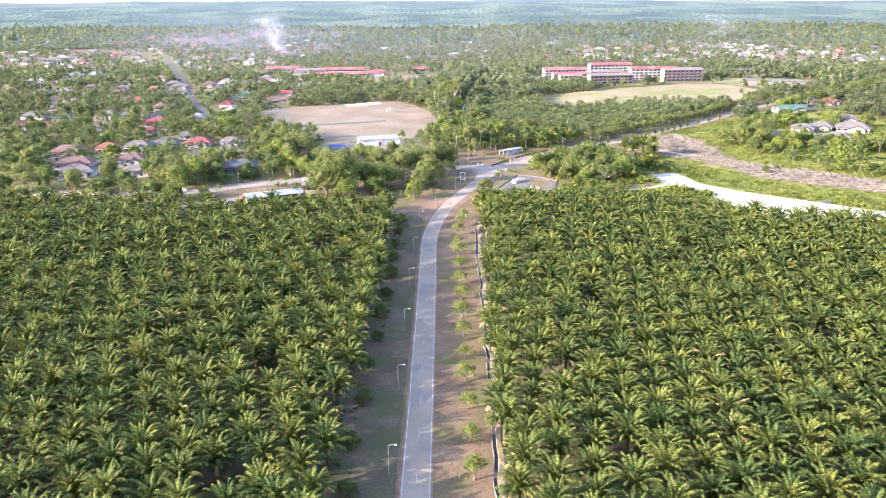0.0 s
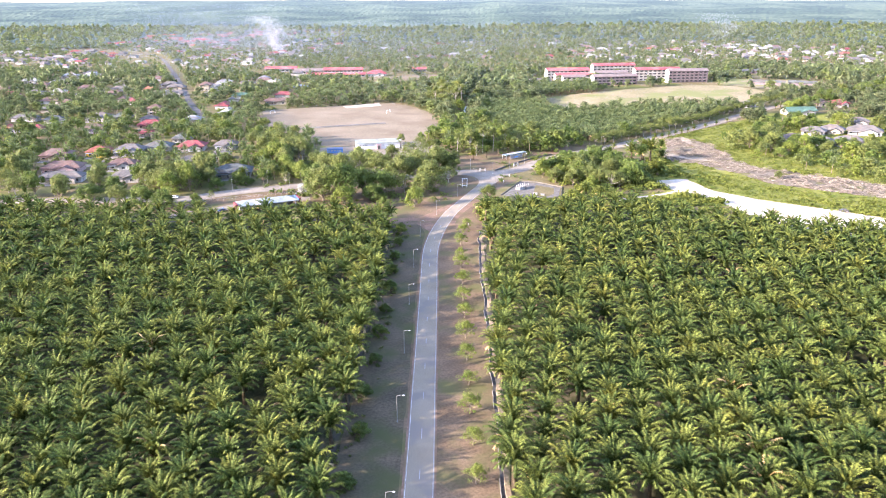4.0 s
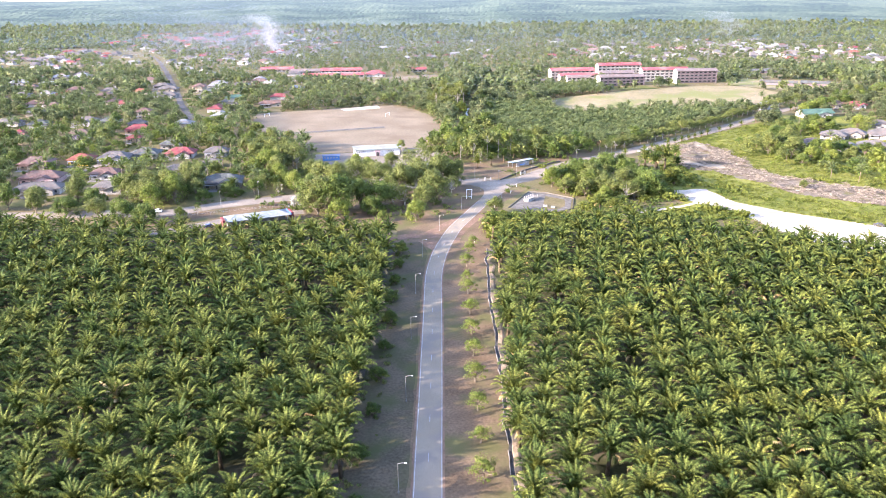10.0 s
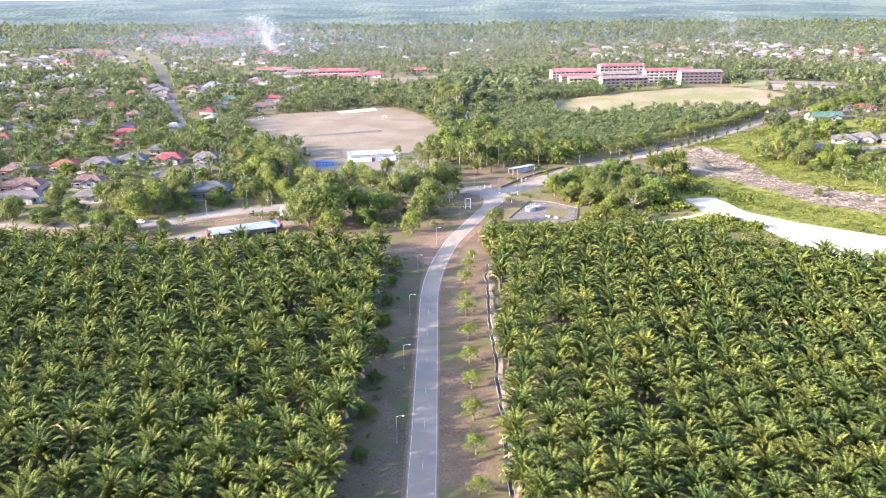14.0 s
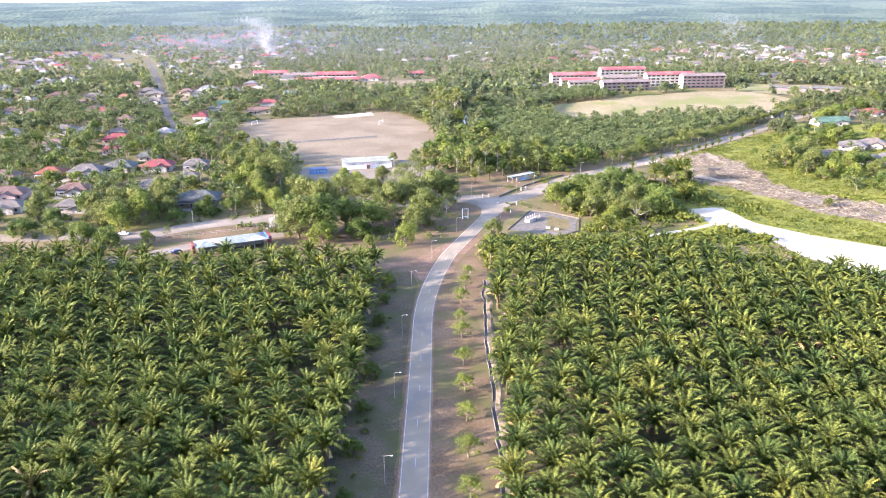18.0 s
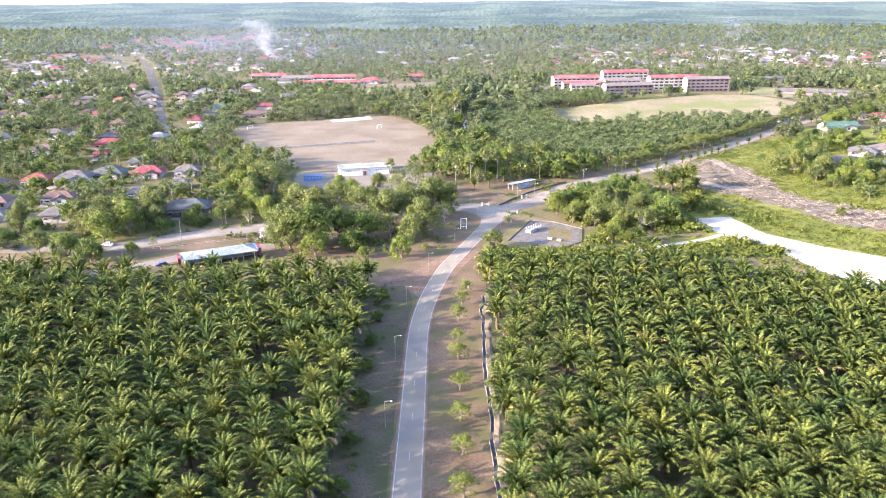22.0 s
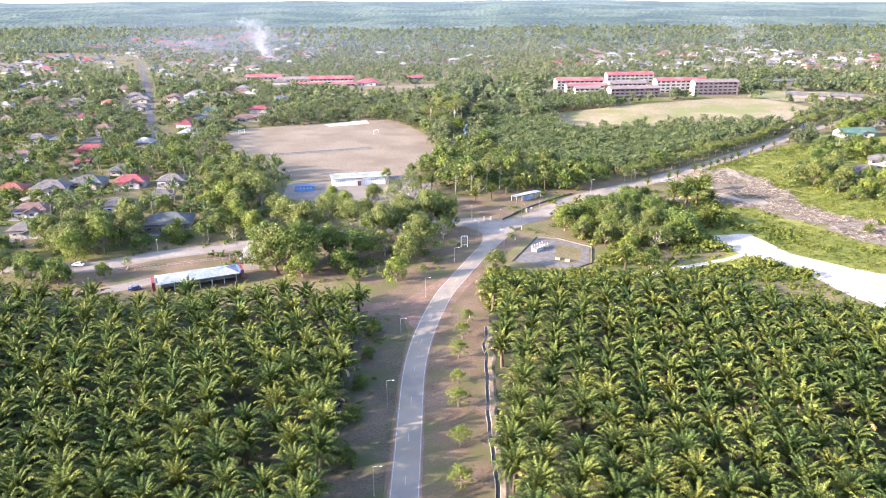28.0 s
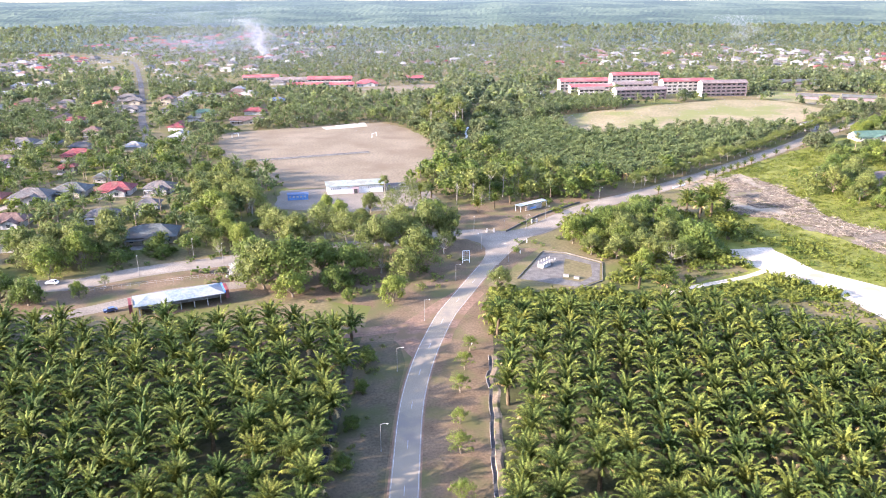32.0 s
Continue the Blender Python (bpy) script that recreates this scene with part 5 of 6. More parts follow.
part("banner", Shape().box(-5, -2.4, 0.3, 4.5, -2.3, 2.7), "wall_white", stop, "white banner with a blue band")
part("banner_band", Shape().box(-2.9, -2.44, 1.0, 1.0, -2.41, 1.5), "blue_paint", stop)
for x, y, a in [(11, 418, 5), (31, 433, 38)]:
    gate = thing("gate_sign", "low cream and white entrance sign by the road", "sign", "entrance signs")
    gate.matrix_basis = pose(x, y, 0, 0, 0, a)
    for px in (-1.5, 1.5):
        part("pillar", Shape().box(px - 0.3, -0.3, 0, px + 0.3, 0.3, 1.7), "wall_white", gate)
        part("pillar_cap", Shape().box(px - 0.36, -0.36, 1.7, px + 0.36, 0.36, 1.85), "wall_cream", gate)
    part("board", Shape().box(-1.2, -0.08, 0.4, 1.2, 0.08, 1.3), "wall_cream", gate)

kerb = thing("low_wall", "low dark concrete wall beside the main road", "wall")
kl = smooth_line([(18, 419), (26, 432), (37, 447), (56, 467)], 2.4)
for p, q in zip(kl, kl[1:]):
    d = (q - p).normalized()
    o = Vector((-d.y, d.x, 0)) * 0.22
    q = q - d * 0.05
    part("panel", Shape().add([p - o, q - o, q + o, p + o] + [v + Vector((0, 0, 0.75)) for v in (p - o, q - o, q + o, p + o)], [(4, 5, 6, 7), (0, 1, 5, 4), (1, 2, 6, 5), (2, 3, 7, 6), (3, 0, 4, 7)]), "dark_concrete", kerb)
for x, y in [(25.5, 405), (21.8, 391), (12.5, 364)]:
    mark = thing("marker_post", "short white marker post at the road edge", "post")
    mark.matrix_basis = pose(x, y, 0)
    part("shaft", Shape().rod((0, 0, 0), (0, 0, 1.5), 0.14, 0.12), "lamp_white", mark)
    part("cap", Shape().rod((0, 0, 1.5), (0, 0, 1.62), 0.15, 0.05), "dark", mark)

# ---- pump compound ----
sheet("compound_yard", [(20, 364), (31, 393), (40, 391), (51, 381), (48, 364), (40, 357), (30, 360)], "dull_concrete", 0.06, "grey gravel yard of the pump compound", "ground", rough_edge=0.4)
sheet("compound_lawn", [(35, 364), (38.5, 386), (47.5, 379.5), (46, 367.5), (41, 361.5)], "grass", 0.075, "patch of grass inside the compound", "ground", rough_edge=0.4)
wall = thing("compound_wall", "low concrete boundary wall round the compound", "wall")
cp = [(19, 364), (31, 394), (40, 392), (52, 381.5), (49, 363), (41, 356)]
for (xa, ya), (xb, yb) in zip(cp, cp[1:]):
    n = max(1, int(math.hypot(xb - xa, yb - ya) / 3))
    for i in range(n):
        p, q = Vector((xa, ya, 0)).lerp(Vector((xb, yb, 0)), i / n), Vector((xa, ya, 0)).lerp(Vector((xb, yb, 0)), (i + 0.97) / n)
        d = (q - p).normalized()
        o = Vector((-d.y, d.x, 0)) * 0.1
        part("panel", Shape().add([p - o, q - o, q + o, p + o] + [v + Vector((0, 0, 0.4)) for v in (p - o, q - o, q + o, p + o)], [(4, 5, 6, 7), (0, 1, 5, 4), (1, 2, 6, 5), (2, 3, 7, 6), (3, 0, 4, 7)]), "dull_concrete", wall)
pump = thing("pump_house", "low white pump block with concrete pillars", "building")
pump.matrix_basis = pose(30.5, 378, 0, 0, 0, 50) @ Matrix.Scale(0.8, 4)
SOLID.append((34, 375, 16))
part("wall", Shape().box(-4.5, -1.6, 0, 1.5, 1.6, 1.6), "wall_white", pump)
part("slab", Shape().box(-4.6, -1.7, 1.6, 5.0, 1.7, 1.8), "concrete", pump)
for i in range(5):
    for py in (-1.6, 1.6):
        part("pillar", Shape().box(-4 + i * 2.2, py - 0.2, 1.8, -3.6 + i * 2.2, py + 0.2, 2.9), "wall_white", pump)
for x, y in [(36.5, 366.5), (40, 364.5)]:
    tank = thing("concrete_block", "small white concrete block on the lawn", "block")
    tank.matrix_basis = pose(x, y, 0.07, 0, 0, -20)
    part("body", Shape().box(-0.9, -0.4, 0, 0.9, 0.4, 0.8), "wall_white", tank)
    part("lid", Shape().box(-1.0, -0.5, 0.8, 1.0, 0.5, 0.9), "concrete", tank)

# ---- culvert on the main road ----
rail = thing("guard_rail", "low white concrete rail over the culvert", "rail")
rail.matrix_basis = pose(113.5, 500.5, 0, 0, 0, 43)
part("parapet", Shape().box(-5.5, -0.15, 0.0, 5.5, 0.15, 0.7), "gable_white", rail)
for px in (-5.7, 5.5):
    part("pillar", Shape().box(px, -0.25, 0.0, px + 0.3, 0.25, 1.0), "gable_white", rail)

# ---- vehicles ----


def car(x, y, turn, paint, label):
    ob = thing("car", label, "car")
    ob.matrix_basis = pose(x, y, rise(x, y) + 0.12, 0, 0, turn)
    b = Shape()
    prof = [(-2.1, 0.35), (-2.1, 0.8), (-1.9, 0.95), (-1.1, 1.0), (-0.5, 1.45), (1.0, 1.48), (1.7, 1.0), (2.05, 0.9), (2.1, 0.4)]
    n = len(prof)
    b.add([(px, -0.82, pz) for px, pz in prof] + [(px, 0.82, pz) for px, pz in prof], [tuple(range(n))[::-1], tuple(range(n, 2 * n))] + [(i, (i + 1) % n, n + (i + 1) % n, n + i) for i in range(n)])
    part("body", b, paint, ob)
    part("windscreen", Shape().add([(-1.1, -0.7, 1.03), (-1.1, 0.7, 1.03), (-0.55, 0.66, 1.43), (-0.55, -0.66, 1.43)], [(0, 1, 2, 3)]), "glass", ob)
    part("rear_window", Shape().add([(1.66, -0.7, 1.05), (1.66, 0.7, 1.05), (1.05, 0.66, 1.45), (1.05, -0.66, 1.45)], [(3, 2, 1, 0)]), "glass", ob)
    for sy in (-0.835, 0.835):
        part("side_window", Shape().box(-0.7, min(sy, sy * 0.99), 1.03, 1.2, max(sy, sy * 0.99), 1.36), "glass", ob)
    for wx in (-1.35, 1.3):
        for sy in (-0.8, 0.8):
            wh = part("wheel", Shape().rod((wx, sy - 0.1, 0.32), (wx, sy + 0.1, 0.32), 0.32, 0.32, 12), "dark", ob)
            part("rim", Shape().rod((wx, sy - 0.11, 0.32), (wx, sy + 0.11, 0.32), 0.18, 0.18, 10), "metal", wh)


M["car_blue"] = material("car_blue", (0.04, 0.06, 0.12), (0.05, 0.07, 0.14), 2, 5, 0.25)
car(-143.5, 353.5, 3, "lamp_white", "white hatchback on the main road")
car(-122, 398, 100, "lamp_white", "white car under the house carport")
car(-112, 331, 30, "car_blue", "dark blue car parked beside the shed")
car(176, 338, -20, "dark", "small dark pickup parked on the sand")

# ---- far town ----
scatter_houses(46, -520, -180, 560, 1000, lambda x, y: not inside(x, y, FIELD), 0.2)
scatter_houses(95, -720, -260, 1050, 1700, None, 0.25)
scatter_houses(95, -700, -330, 1650, 2150, None, 0.1)
scatter_houses(26, -230, 60, 1150, 1800, None, 0.3)
scatter_houses(85, 130, 620, 1100, 1650, None, 0.25)
scatter_houses(75, 470, 900, 1020, 1500, None, 0.3)

scatter_houses(45, -930, -600, 1120, 1480, None, 0.2)
# rows of red-roofed terraces on the town's far side
for i in range(9):
    for j in range(4):
        x, y = -795 + 78 * j + rng.uniform(-14, 14), 1660 + 44 * i + 16 * j + rng.uniform(-8, 8)
        if rng.random() < 0.75:
            far_house(x, y, rng.choice((-6, 4, 8)), rng.uniform(26, 48), 10, rng.choice(("roof_orange", "roof_school", "roof_maroon", "roof_orange", "roof_red")), rng.choice(("wall_white", "wall_cream", "wall_pink")))

me = bpy.data.meshes.new("town_houses")
faces, owner, verts = [], [], []
for i, (mat, s) in enumerate(sorted(FAR_TOWN.items())):
    faces += [tuple(k + len(verts) for k in f) for f in s.f]
    owner += [i] * len(s.f)
    verts += s.v
    me.materials.append(M[mat])
me.from_pydata(verts, [], faces)
me.polygons.foreach_set("material_index", owner)
tagged(new("town_houses", me), "many small far-off town houses with mixed roofs", "houses", kind="stuff")

mast = thing("radio_mast", "tall slim lattice mast beyond the school", "mast")
mast.matrix_basis = pose(306, 985, rise(306, 985))
for a in range(3):
    c, s = math.cos(a * 2.094), math.sin(a * 2.094)
    part("leg", Shape().rod((c * 1.3, s * 1.3, 0), (c * 0.35, s * 0.35, 34), 0.14, 0.1, 5), "mast_grey", mast)
for i in range(16):
    k = 1.3 - 0.95 * i / 16
    part("brace", Shape().rod((k, 0, i * 2.1), (-k * 0.5, k * 0.87, i * 2.1 + 1.6), 0.07, 0.07, 4).rod((-k * 0.5, -k * 0.87, i * 2.1), (k, 0, i * 2.1 + 1.6), 0.06, 0.06, 4), "mast_grey", mast)

# ---- woods ----
OPEN = [FIELD, MID_PLANT, PLANT_LEFT, PLANT_RIGHT, SAND, DEBRIS, SCHOOL_FIELD,
        [(-96, 486), (-92, 452), (-60, 447), (-20, 450), (-12, 470), (-24, 503), (-44, 499)], [(16, 355), (28, 398), (42, 396), (56, 382), (52, 358)], [(70, 738), (132, 742), (136, 776), (120, 800), (72, 790)],
        [(-125, 935), (-60, 930), (-20, 960), (-40, 1000), (-110, 965)], [(290, 790), (330, 760), (420, 800), (360, 850), (300, 870), (272, 815)]]
OPEN += [[(-470, 1150), (-520, 1150), (-640, 1300), (-830, 1480), (-790, 1540), (-610, 1400)]]
OPEN += [[(-125, 870), (-30, 875), (-20, 960), (-130, 940)], [(-290, 975), (-200, 930), (-120, 890), (-60, 900), (-60, 960), (-150, 965), (-200, 995), (-290, 1034)]]
LANES = smooth_line([(-226, 415), (-222, 440), (-217, 470), (-215, 500)])
STREAM = smooth_line([(-8, 580), (-2.5, 625), (0, 660), (1.6, 692)], 6) + smooth_line([(1.6, 692), (7, 740), (14, 841), (27, 919), (41, 1043)], 6)
cell = {}
for a, b, r in SOLID:
    for i in range(int((a - r - 6) // 25), int((a + r + 6) // 25) + 1):
        for j in range(int((b - r - 6) // 25), int((b + r + 6) // 25) + 1):
            cell.setdefault((i, j), []).append((a, b, r))
avenue_cell, line_cell = {}, {}
for q in AVENUE:
    for i in range(int((q.x - 10) // 25), int((q.x + 10) // 25) + 1):
        for j in range(int((q.y - 10) // 25), int((q.y + 10) // 25) + 1):
            avenue_cell.setdefault((i, j), []).append(q)
for q in [*MAIN_ROAD, *AVENUE, *LANES, *STREAM, *SAND_PATH]:
    for i in range(int((q.x - 9) // 25), int((q.x + 9) // 25) + 1):
        for j in range(int((q.y - 9) // 25), int((q.y + 9) // 25) + 1):
            line_cell.setdefault((i, j), []).append(q)


def free(x, y, clear):
    """Whether a plant may stand there."""
    key = (int(x // 25), int(y // 25))
    if any((x - a) ** 2 + (y - b) ** 2 < (r + clear) ** 2 for a, b, r in cell.get(key, ())):
        return False
    # the yards before the houses and schools stay open
    deep = 0 if not clear else 21 if y < 800 else 34 if y < 1000 else 26
    if deep and any(abs(x - a) < r * 0.95 and 0 < b - y < r + deep for j in range(key[1], int((y + deep + 16) // 25) + 1) for a, b, r in cell.get((key[0], j), ())):
        return False
    if clear and 40 < x < 222 and any(abs(x - q.x) < 5 and -14 < q.y - y < 46 for q in MAIN_ROAD[::2]):
        return False
    if clear and any((x - q.x) ** 2 + (y - q.y) ** 2 < 80 for q in avenue_cell.get(key, ())):
        return False
    if any((x - q.x) ** 2 + (y - q.y) ** 2 < (30 if clear else 14) for q in line_cell.get(key, ())):
        return False
    return not any(inside(x, y, p) for p in OPEN)


def density(x, y):
    """Trees to the square metre: woods by the stream, gardens in the village, scrub elsewhere."""
    n = noise.noise((x / 60, y / 60, 2.0))
    if y < 1000 and -30 < x < 80 and y > 470:
        return 1 / 52
    if y < 640 and x < -20:
        return (1 / 62) * (1.0 + 0.8 * n)
    if inside(x, y, MEADOW):
        return 1 / 1100 if x < 185 else 1 / 260
    if y < 1000:
        return (1 / 68) * (1.0 + 0.8 * n)
    if y < 1800 and (-760 < x < -300 or 180 < x < 720 and y < 1500):
        return (1 / 200) * (1.0 + 0.9 * n)
    return (1 / 135 if y < 1700 else 1 / 420) * (1.0 + 0.7 * n)


near_raw = [tree_shapes(300 + i, h, r, 820, f, 0.54, 0.02, 30, False) for i, (h, r, f) in enumerate([(10, 4.6, 0.85), (11, 4.2, 1.0), (8, 4.2, 0.8), (12, 4.8, 0.9), (9, 4.6, 0.6), (10, 4.4, 0.8)])]
wood_raw = [tree_shapes(300 + i, h, r, 470, f, 0.74, 0.02, 30, False) for i, (h, r, f) in enumerate([(10, 4.6, 0.85), (11, 4.2, 1.0), (8, 4.2, 0.8), (12, 4.8, 0.9), (9, 4.6, 0.6), (10, 4.4, 0.8)])]
far_raw = [tree_shapes(400 + i, h, r, 44, f, 2.0, 0.02, 12, False) for i, (h, r, f) in enumerate([(10, 4.8, 0.85), (11, 4.4, 1.0), (8, 4.6, 0.8), (12, 5.2, 0.9)])]
coco_raw = [palm_shapes(90 + i, 5.0 + 1.2 * i, 17, 5.6, 8, 4.0, 0.16, 1.2) for i in range(3)]
mid_woods = {m: [] for m in ("leaf_deep", "leaf_olive", "leaf_bright")}
woods, far_woods, coco = {m: [] for m in ("leaf_deep", "leaf_olive", "leaf_bright")}, {m: [] for m in ("leaf_deep", "leaf_olive", "leaf_bright")}, []
y = 395.0
while y < 2250:
    step = 8.0 if y < 1000 else 13.0 if y < 1700 else 20.0
    half = min(0.66 * y + 60, 1400)
    x = -half
    while x < half:
        px, py = x + rng.uniform(0, step), y + rng.uniform(0, step)
        if rng.random() < density(px, py) * step * step and free(px, py, 2.5) and not (py < 470 and -100 < px < 125):
            m = rng.choices(("leaf_deep", "leaf_olive", "leaf_bright"), (0.5, 0.38, 0.12))[0]
            item = (px, py, rise(px, py) - 0.2, rng.uniform(0, 6.28), rng.uniform(0.6, 1.25) * (1.2 if -30 < px < 80 and py < 1000 else 1.0 if py < 1000 else 0.85 if py < 1700 else 1.3))
            if rng.random() < (0.5 if px < -60 else 0.16) and py < 1150:
                coco.append((*item[:4], rng.uniform(0.8, 1.1), rng.randrange(3)))
            elif py < 760:
                (woods if py < 590 else mid_woods)[m].append((*item, rng.randrange(6)))
            else:
                far_woods[m].append((*item, rng.randrange(4)))
        x += step
    y += step
for m, word in (("leaf_deep", "deep green"), ("leaf_olive", "olive green"), ("leaf_bright", "yellow-green")):
    gather("village_trees", near_raw, woods[m], ["bark", m], "many %s leafy trees among the houses" % word, "trees")
    gather("wood_trees", wood_raw, mid_woods[m], ["bark", {"leaf_deep": "leaf_deep_haze", "leaf_olive": "leaf_olive_haze", "leaf_bright": "leaf_bright_haze"}[m]], "%s leafy trees of the wood by the field" % word, "trees")
    gather("distant_trees", far_raw, far_woods[m], ["bark", {"leaf_deep": "leaf_deep_haze", "leaf_olive": "leaf_olive_haze", "leaf_bright": "leaf_bright_haze"}[m]], "distant %s treetops across the town" % word, "trees")
gather("coconut_palms", [q[:2] for q in coco_raw], coco, ["bark", "palm_mid"], "slender coconut palms scattered among village gardens", "palm trees")

young = [q.mesh(n, m) if q.v else None for q, n, m in zip(palm_shapes(98, 1.6, 24, 4.0, 16, 0.4, 0.26, 1.0)[:3], ("trunk", "crown", "dry_fronds"), ("palm_trunk", "palm_leaf", "palm_dry"))]
# roadside avenue of small trees beside the main road
for q in MAIN_ROAD[::3]:
    if 90 < q.x < 300 and q.y > 490:
        i = min(range(len(MAIN_ROAD)), key=lambda k: (MAIN_ROAD[k] - q).length)
        way = (MAIN_ROAD[min(i + 1, len(MAIN_ROAD) - 1)] - MAIN_ROAD[i - 1]).normalized()
        p = q + Vector((-way.y, way.x, 0)) * 9
        plant_tree(4, p.x, p.y, rng.uniform(6.5, 8.5), "in the avenue beside the main road")
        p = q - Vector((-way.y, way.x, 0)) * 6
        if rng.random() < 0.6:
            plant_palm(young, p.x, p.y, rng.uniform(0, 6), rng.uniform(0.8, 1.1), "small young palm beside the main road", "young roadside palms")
for x, y, s in [(113, 446, 1.4), (110, 451, 1.25), (102, 446, 1.2), (106, 440, 1.1), (126, 473, 0.9), (198, 514, 0.95), (215, 521, 0.95), (209, 516, 0.8), (88, 446, 0.9), (120, 446, 0.8), (6, 448, 0.8), (14, 455, 0.75), (22, 464, 0.85), (28, 470, 0.8), (44, 480, 0.9), (52, 486, 0.95), (-99, 395, 0.75), (-84, 412, 0.75), (-119, 389, 0.8), (-138, 377, 0.8), (-92, 406, 0.7),
                (-22, 470, 0.85), (-17, 474, 0.85), (-160, 400, 0.8), (-118, 446, 0.8), (60, 356, 0.9), (66, 350, 0.9), (70, 357, 0.85)]:
    plant_palm(palm_kinds[rng.randrange(5)], x, y, rng.uniform(0, 6), s, "solitary palm with spreading green fronds", "solitary palms")

bush_raw = palm_shapes(97, 1.0, 64, 6.2, 24, 0.5, 0.5, 1.1)
bushy = thing("bushy_palm", "broad low bushy palm beside the sand clearing", "palm tree")
part("crown", bush_raw[1].mesh("crown", "palm_leaf"), "", bushy)
part("trunk", bush_raw[0].mesh("trunk", "palm_trunk"), "", bushy)
bushy.matrix_basis = pose(109, 411, 0) @ Matrix.Scale(1.4, 4)
for x, y, h in [(194, 486, 9), (200, 500, 10), (207, 512, 11), (205, 528, 9), (212, 538, 10), (218, 550, 9), (224, 562, 10), (230, 575, 9), (238, 588, 9), (222, 498, 10), (214, 486, 9), (206, 474, 8), (198, 462, 7), (236, 492, 10), (248, 488, 10), (258, 492, 9), (240, 560, 8), (250, 576, 9), (262, 588, 10), (276, 596, 10), (218, 530, 9), (190, 475, 7)]:
    plant_tree(rng.choice((0, 3, 6, 7, 0)), x, y, h, "on the overgrown slope")

for k in range(46):
    q = MAIN_ROAD[min(len(MAIN_ROAD) - 1, int(len(MAIN_ROAD) * (0.735 + 0.26 * k / 46)))]
    plant_tree(rng.choice((0, 3, 6, 7, 2)), q.x + rng.uniform(6, 16), q.y - rng.uniform(8, 20), rng.uniform(8, 12), "among the houses by the main road")

M["leaf_meadow"] = material("leaf_meadow", (0.084, 0.108, 0.02), (0.142, 0.158, 0.031), 0.05, 1.0, 0.6, lucent=0.4, gloss=0.1, leafy=0.35)
# shrubs: rough growth beside the plantation, on the slope and along the verges
shrub_raw = [tree_shapes(500 + i, 2.2, 1.9, 84, 0.9, 0.42, 0.05, 11, False) for i in range(3)]
shrubs, low = [], []
for _ in range(210):
    x, y = rng.uniform(10, 56), rng.uniform(328, 352)
    if not inside(x, y, PLANT_RIGHT) and not inside(x, y, SAND) and free(x, y, 0) and (x < 40 or not any(abs(x - q.x) < 3 and -3 < q.y - y < 11 for q in SAND_PATH)):
        shrubs.append((x, y, 0, rng.uniform(0, 6), rng.uniform(0.7, 1.5), rng.randrange(3)))
for _ in range(60):
    x, y = rng.uniform(9, 24), rng.uniform(318, 338)
    shrubs.append((x, y, 0, rng.uniform(0, 6), rng.uniform(1.2, 2.3), rng.randrange(3)))
for _ in range(15000):
    x, y = rng.uniform(60, 330), rng.uniform(310, 600)
    if inside(x, y, MEADOW) and not inside(x, y, SAND) and not inside(x, y, DEBRIS) and free(x, y, 0):
        n = noise.noise((x / 25, y / 25, 9.0))
        low.append((x, y, rise(x, y) - 0.2, rng.uniform(0, 6), rng.uniform(0.3, 0.7) + max(0, n) * 1.1, rng.randrange(3)))
for _ in range(420):
    x, y = rng.uniform(42, 126), rng.uniform(344, 452)
    if free(x, y, 0) and not inside(x, y, PLANT_RIGHT) and math.hypot(x - 108, y - 405) > 13 and (y > 372 or noise.noise((x / 12, y / 12, 2)) > -0.1) and not any(abs(x - q.x) < 3 and -3 < q.y - y < 11 for q in SAND_PATH):
        shrubs.append((x, y, -0.1, rng.uniform(0, 6), rng.uniform(0.7, 2.0), rng.randrange(3)))
for _ in range(900):
    x, y = rng.uniform(60, 200), rng.uniform(286, 356)
    if not inside(x, y, SAND) and not inside(x, y, [(9.9, 70), (9.9, 322), (36, 328), (76, 336), (98, 315), (112, 311), (142, 299), (175, 290), (205, 284), (205, 70)]) and not near_line(x, y, SAND_PATH, 3.5):
        low.append((x, y, -0.1, rng.uniform(0, 6), rng.uniform(0.5, 1.1), rng.randrange(3)))
gather("shrubs", shrub_raw, shrubs, ["bark", "leaf_meadow"], "dense yellow-green scrub at the plantation's corner", "shrubs")
tuft_raw = [tree_shapes(520 + i, 1.3, 2.8, 34, 0.4, 0.62, 0.02, 9, False) for i in range(3)]
gather("shrubs", tuft_raw, low, ["bark", "leaf_meadow"], "bright green scrub across the meadow", "shrubs")
garden = []
for _ in range(3800):
    x, y = rng.uniform(-430, -88), rng.uniform(365, 760)
    if abs(x) < 0.66 * y + 20 and free(x, y, 0) and noise.noise((x / 20, y / 20, 6.0)) > -0.1:
        garden.append((x, y, 0, rng.uniform(0, 6), rng.uniform(0.4, 1.3), rng.randrange(3)))
for _ in range(900):
    x, y = rng.uniform(20, 130), rng.uniform(345, 480)
    if free(x, y, 0) and noise.noise((x / 14, y / 14, 6.0)) > -0.05 and not near_line(x, y, MAIN_ROAD, 8):
        garden.append((x, y, 0, rng.uniform(0, 6), rng.uniform(0.3, 1.0), rng.randrange(3)))
gather("shrubs", shrub_raw, garden, ["bark", "leaf_deep"], "deep green garden shrubs and undergrowth", "shrubs")
dark_shrubs = []
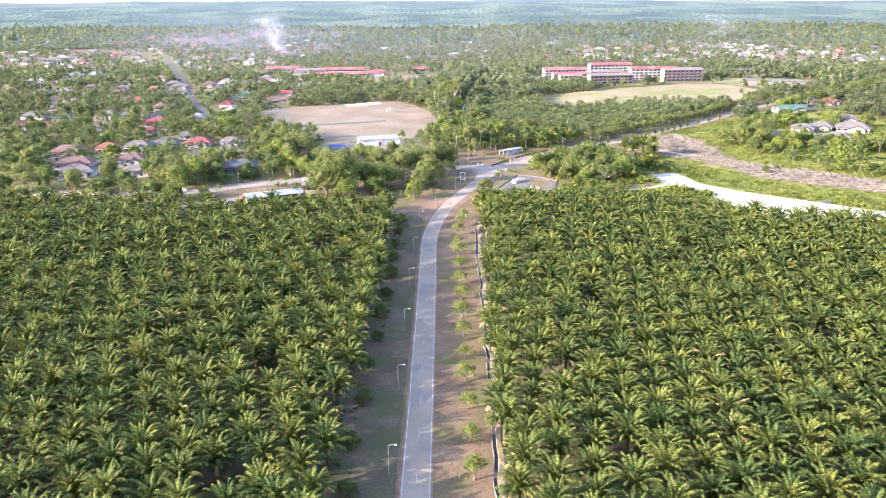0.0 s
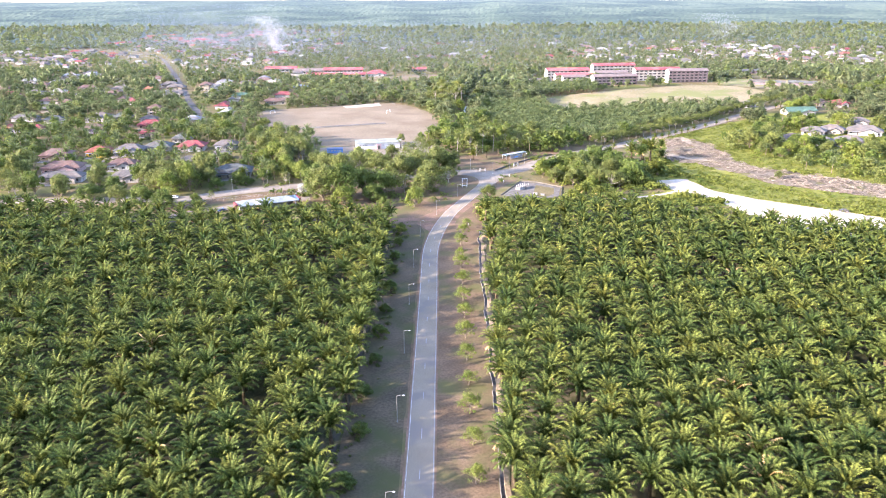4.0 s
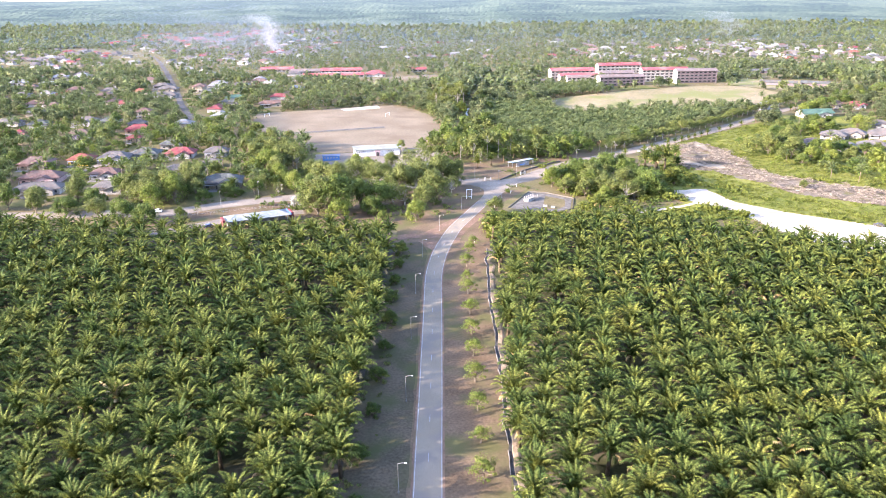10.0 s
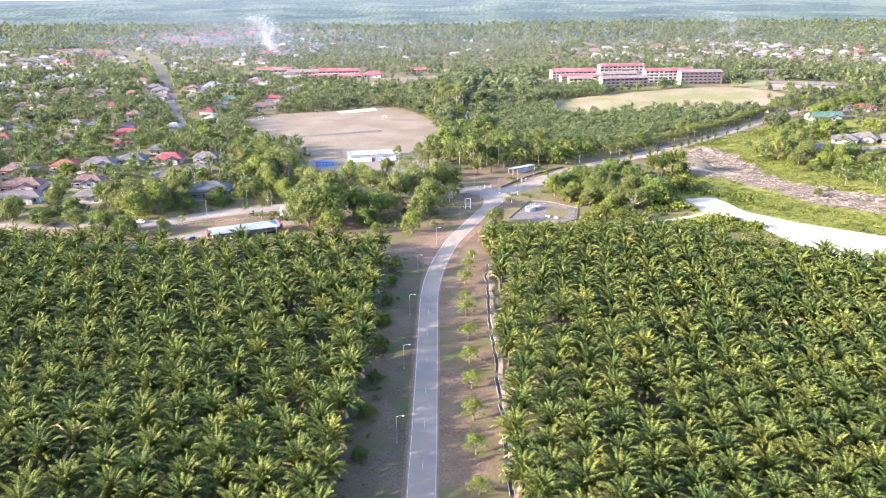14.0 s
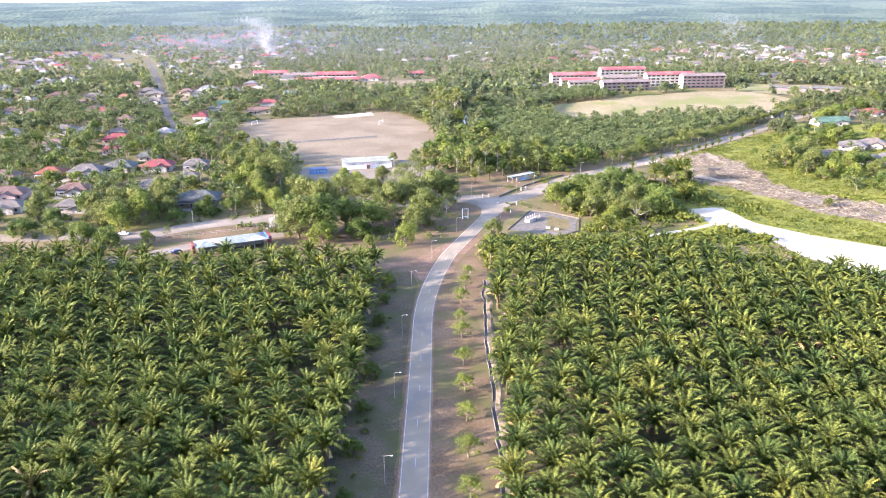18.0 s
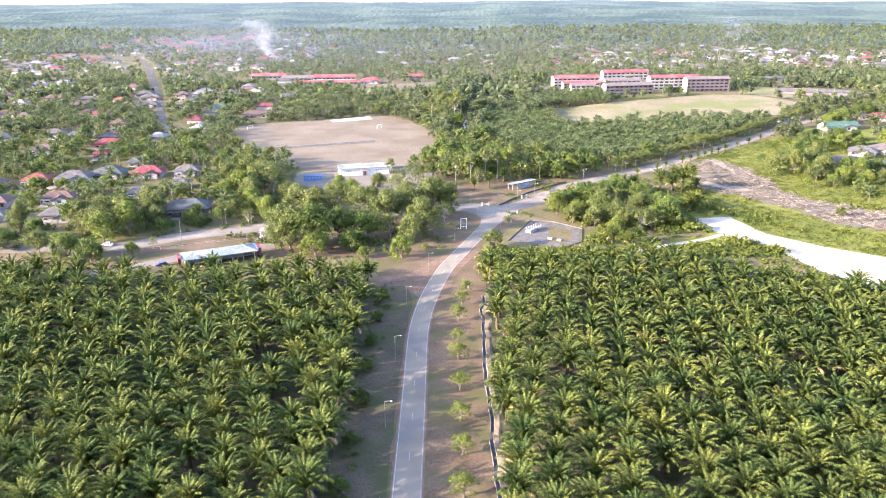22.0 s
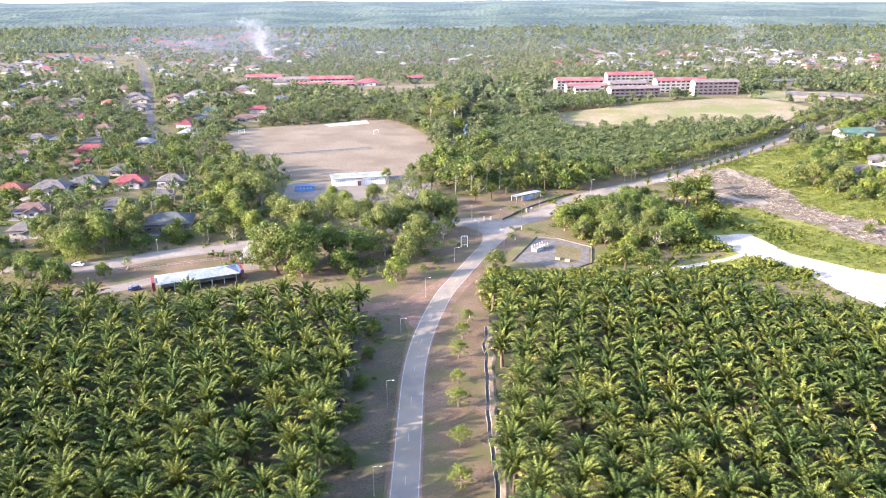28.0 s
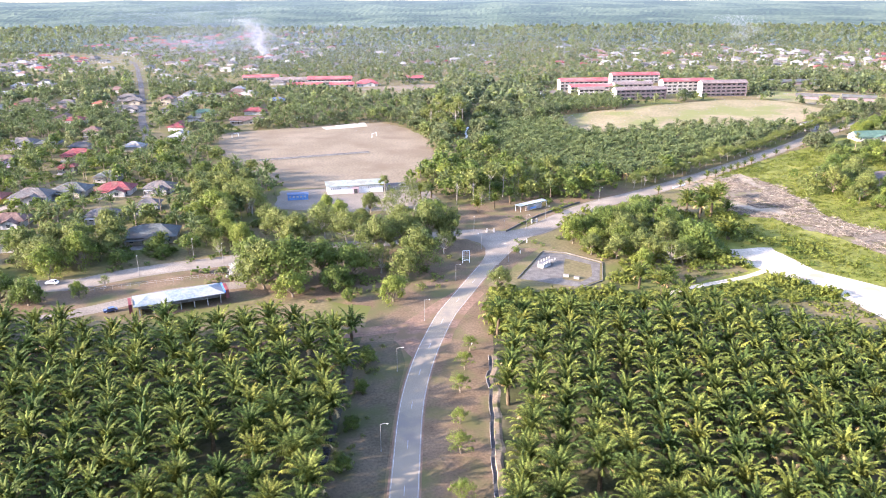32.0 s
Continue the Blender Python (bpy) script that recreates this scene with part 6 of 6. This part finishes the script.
for _ in range(420):
    y = rng.uniform(45, 316)
    x = rng.choice((rng.uniform(-27, -24), rng.uniform(-24, -20))) - 0.012 * (y - 100)
    if rng.random() < 0.4:
        dark_shrubs.append((x, y, 0, rng.uniform(0, 6), rng.uniform(0.2, 0.6), rng.randrange(3)))
for _ in range(500):
    x, y = rng.uniform(-95, 0), rng.uniform(340, 440)
    if free(x, y, 0) and not near_line(x, y, MAIN_ROAD, 6) and not near_line(x, y, NEAR_ROAD, 9) and noise.noise((x / 15, y / 15, 3)) > 0.05:
        dark_shrubs.append((x, y, 0, rng.uniform(0, 6), rng.uniform(0.4, 1.3), rng.randrange(3)))
gather("shrubs", shrub_raw, dark_shrubs, ["bark", "leaf_olive"], "low olive scrub along shaded verge and trees", "shrubs")

# felled timber and brush on the cleared strip
logs = Shape()
for _ in range(62000):
    x, y = rng.uniform(120, 262), rng.uniform(322, 530)
    if inside(x, y, DEBRIS) and not inside(x, y, TRACK_A) and not inside(x, y, TRACK_B) and noise.noise((x / 12, y / 12, 5.0)) > -0.28:
        a, l, z = rng.uniform(0, 3.14), rng.uniform(0.6, 3.4), rng.uniform(0.05, 0.5) + max(0, noise.noise((x / 6, y / 6, 8.0)) + 0.15) * 3.4 * rng.random()
        d = Vector((math.cos(a), math.sin(a), rng.uniform(-0.45, 0.45))) * l
        logs.rod(Vector((x, y, z)) - d / 2, Vector((x, y, z)) + d / 2, rng.uniform(0.04, 0.13), 0.04, 4, False)
me = logs.mesh("brush_piles", "brushwood")
tagged(new("brush_piles", me), "heaps of felled trunks and dry brush", "brush", kind="stuff")

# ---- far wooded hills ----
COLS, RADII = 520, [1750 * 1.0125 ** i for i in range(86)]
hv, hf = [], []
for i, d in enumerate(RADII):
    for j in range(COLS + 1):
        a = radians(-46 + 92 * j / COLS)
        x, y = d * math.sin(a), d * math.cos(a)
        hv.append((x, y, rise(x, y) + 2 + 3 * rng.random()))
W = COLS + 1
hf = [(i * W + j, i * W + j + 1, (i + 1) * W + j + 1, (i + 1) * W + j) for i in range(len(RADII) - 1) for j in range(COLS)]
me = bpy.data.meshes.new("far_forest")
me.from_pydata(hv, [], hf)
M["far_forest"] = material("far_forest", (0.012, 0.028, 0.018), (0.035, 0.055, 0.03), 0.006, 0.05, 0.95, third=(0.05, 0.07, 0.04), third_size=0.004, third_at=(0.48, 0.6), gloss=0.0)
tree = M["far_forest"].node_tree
# Haze over the hills: bluish emission that strengthens with distance
haze_glow, both = tree.nodes.new("ShaderNodeEmission"), tree.nodes.new("ShaderNodeAddShader")
haze_glow.inputs["Color"].default_value, haze_glow.inputs["Strength"].default_value = (0.125, 0.155, 0.19, 1), 0.44
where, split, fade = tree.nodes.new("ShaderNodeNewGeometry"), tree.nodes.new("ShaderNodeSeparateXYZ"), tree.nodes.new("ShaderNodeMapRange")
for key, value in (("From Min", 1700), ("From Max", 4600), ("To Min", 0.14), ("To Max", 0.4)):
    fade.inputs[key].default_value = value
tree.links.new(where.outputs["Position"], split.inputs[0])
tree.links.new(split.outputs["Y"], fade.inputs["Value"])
tree.links.new(fade.outputs[0], haze_glow.inputs["Strength"])
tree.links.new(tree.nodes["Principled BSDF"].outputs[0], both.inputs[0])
tree.links.new(haze_glow.outputs[0], both.inputs[1])
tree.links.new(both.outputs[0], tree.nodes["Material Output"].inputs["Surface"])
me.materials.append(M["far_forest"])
tagged(new("backdrop_hills", me), "wooded horizon hills with haze added as bluish glow", "backdrop", kind="structure")

# ---- smoke ----
M["smoke"] = material("smoke", (0.36, 0.38, 0.42), (0.44, 0.46, 0.5), 0.05, 0.5, 0.9, lucent=0.45, gloss=0.0)

# bluish fleck colour that imitates the veil of distance haze
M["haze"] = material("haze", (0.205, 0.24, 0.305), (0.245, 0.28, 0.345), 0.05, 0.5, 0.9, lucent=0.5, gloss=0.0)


def smoke(x, y, z, flecks, size, spread, lean, top, label, mat="smoke"):
    """A rising, widening cloud of fine ash flecks; spread: sideways, deep, and how much it widens on the way to its top."""
    r = np.random.default_rng(int(abs(x)))
    k = r.random(flecks) ** 1.35
    wide = 1 + spread[2] * k
    swirl = np.sin(k * 9 + x) * 0.35
    c = np.stack([x + lean * k * top + (r.normal(0, 0.5, flecks) + swirl) * spread[0] * wide, y + r.normal(0, 0.5, flecks) * spread[1] * wide, z + k * top + np.abs(r.normal(0, 0.06, flecks)) * top], 1)
    puff = np.sin(c[:, 0] / spread[0] * 3.1 + 1.3) * np.sin(c[:, 2] / top * 14.0) + np.sin(c[:, 0] / spread[0] * 6.3) * 0.5
    c = c[puff > r.uniform(-2.6, 0.9, flecks)]
    v = (c[:, None, :] + r.normal(0, size, (len(c), 3, 3))).reshape(-1, 3)
    me = bpy.data.meshes.new("smoke")
    me.from_pydata(v.tolist(), [], np.arange(len(v)).reshape(-1, 3).tolist())
    me.materials.append(M[mat])
    tagged(new("smoke", me), label, "smoke", kind="stuff")


smoke(-362, 1440, 2, 30000, 0.25, (9, 9, 2.6), -0.35, 62, "white smoke rising from a fire in town")
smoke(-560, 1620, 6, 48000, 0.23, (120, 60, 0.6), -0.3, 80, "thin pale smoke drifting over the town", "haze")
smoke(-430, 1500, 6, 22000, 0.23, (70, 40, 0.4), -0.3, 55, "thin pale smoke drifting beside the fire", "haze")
smoke(600, 1750, 4, 12000, 0.24, (16, 16, 2.2), -0.3, 60, "thin pale smoke rising behind distant trees")



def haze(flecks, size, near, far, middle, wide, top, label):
    """Opaque flecks imitating air haze over the town, thinning to both sides."""
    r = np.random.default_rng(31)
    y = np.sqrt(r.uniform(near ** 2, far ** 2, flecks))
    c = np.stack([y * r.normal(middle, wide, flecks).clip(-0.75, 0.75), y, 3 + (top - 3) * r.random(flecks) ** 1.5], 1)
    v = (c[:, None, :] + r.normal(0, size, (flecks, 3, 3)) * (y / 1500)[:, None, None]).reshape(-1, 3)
    me = bpy.data.meshes.new("haze_flecks")
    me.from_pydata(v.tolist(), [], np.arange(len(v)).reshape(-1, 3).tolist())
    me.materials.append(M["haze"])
    tagged(new("haze_flecks", me), label, "smoke", kind="stuff")


haze(180000, 0.31, 650, 1620, 0.0, 0.33, 58, "added flecks imitating thin pale haze over the town")
haze(60000, 0.31, 900, 1700, -0.3, 0.13, 55, "added bluish flecks imitating smoke haze over the town's west")
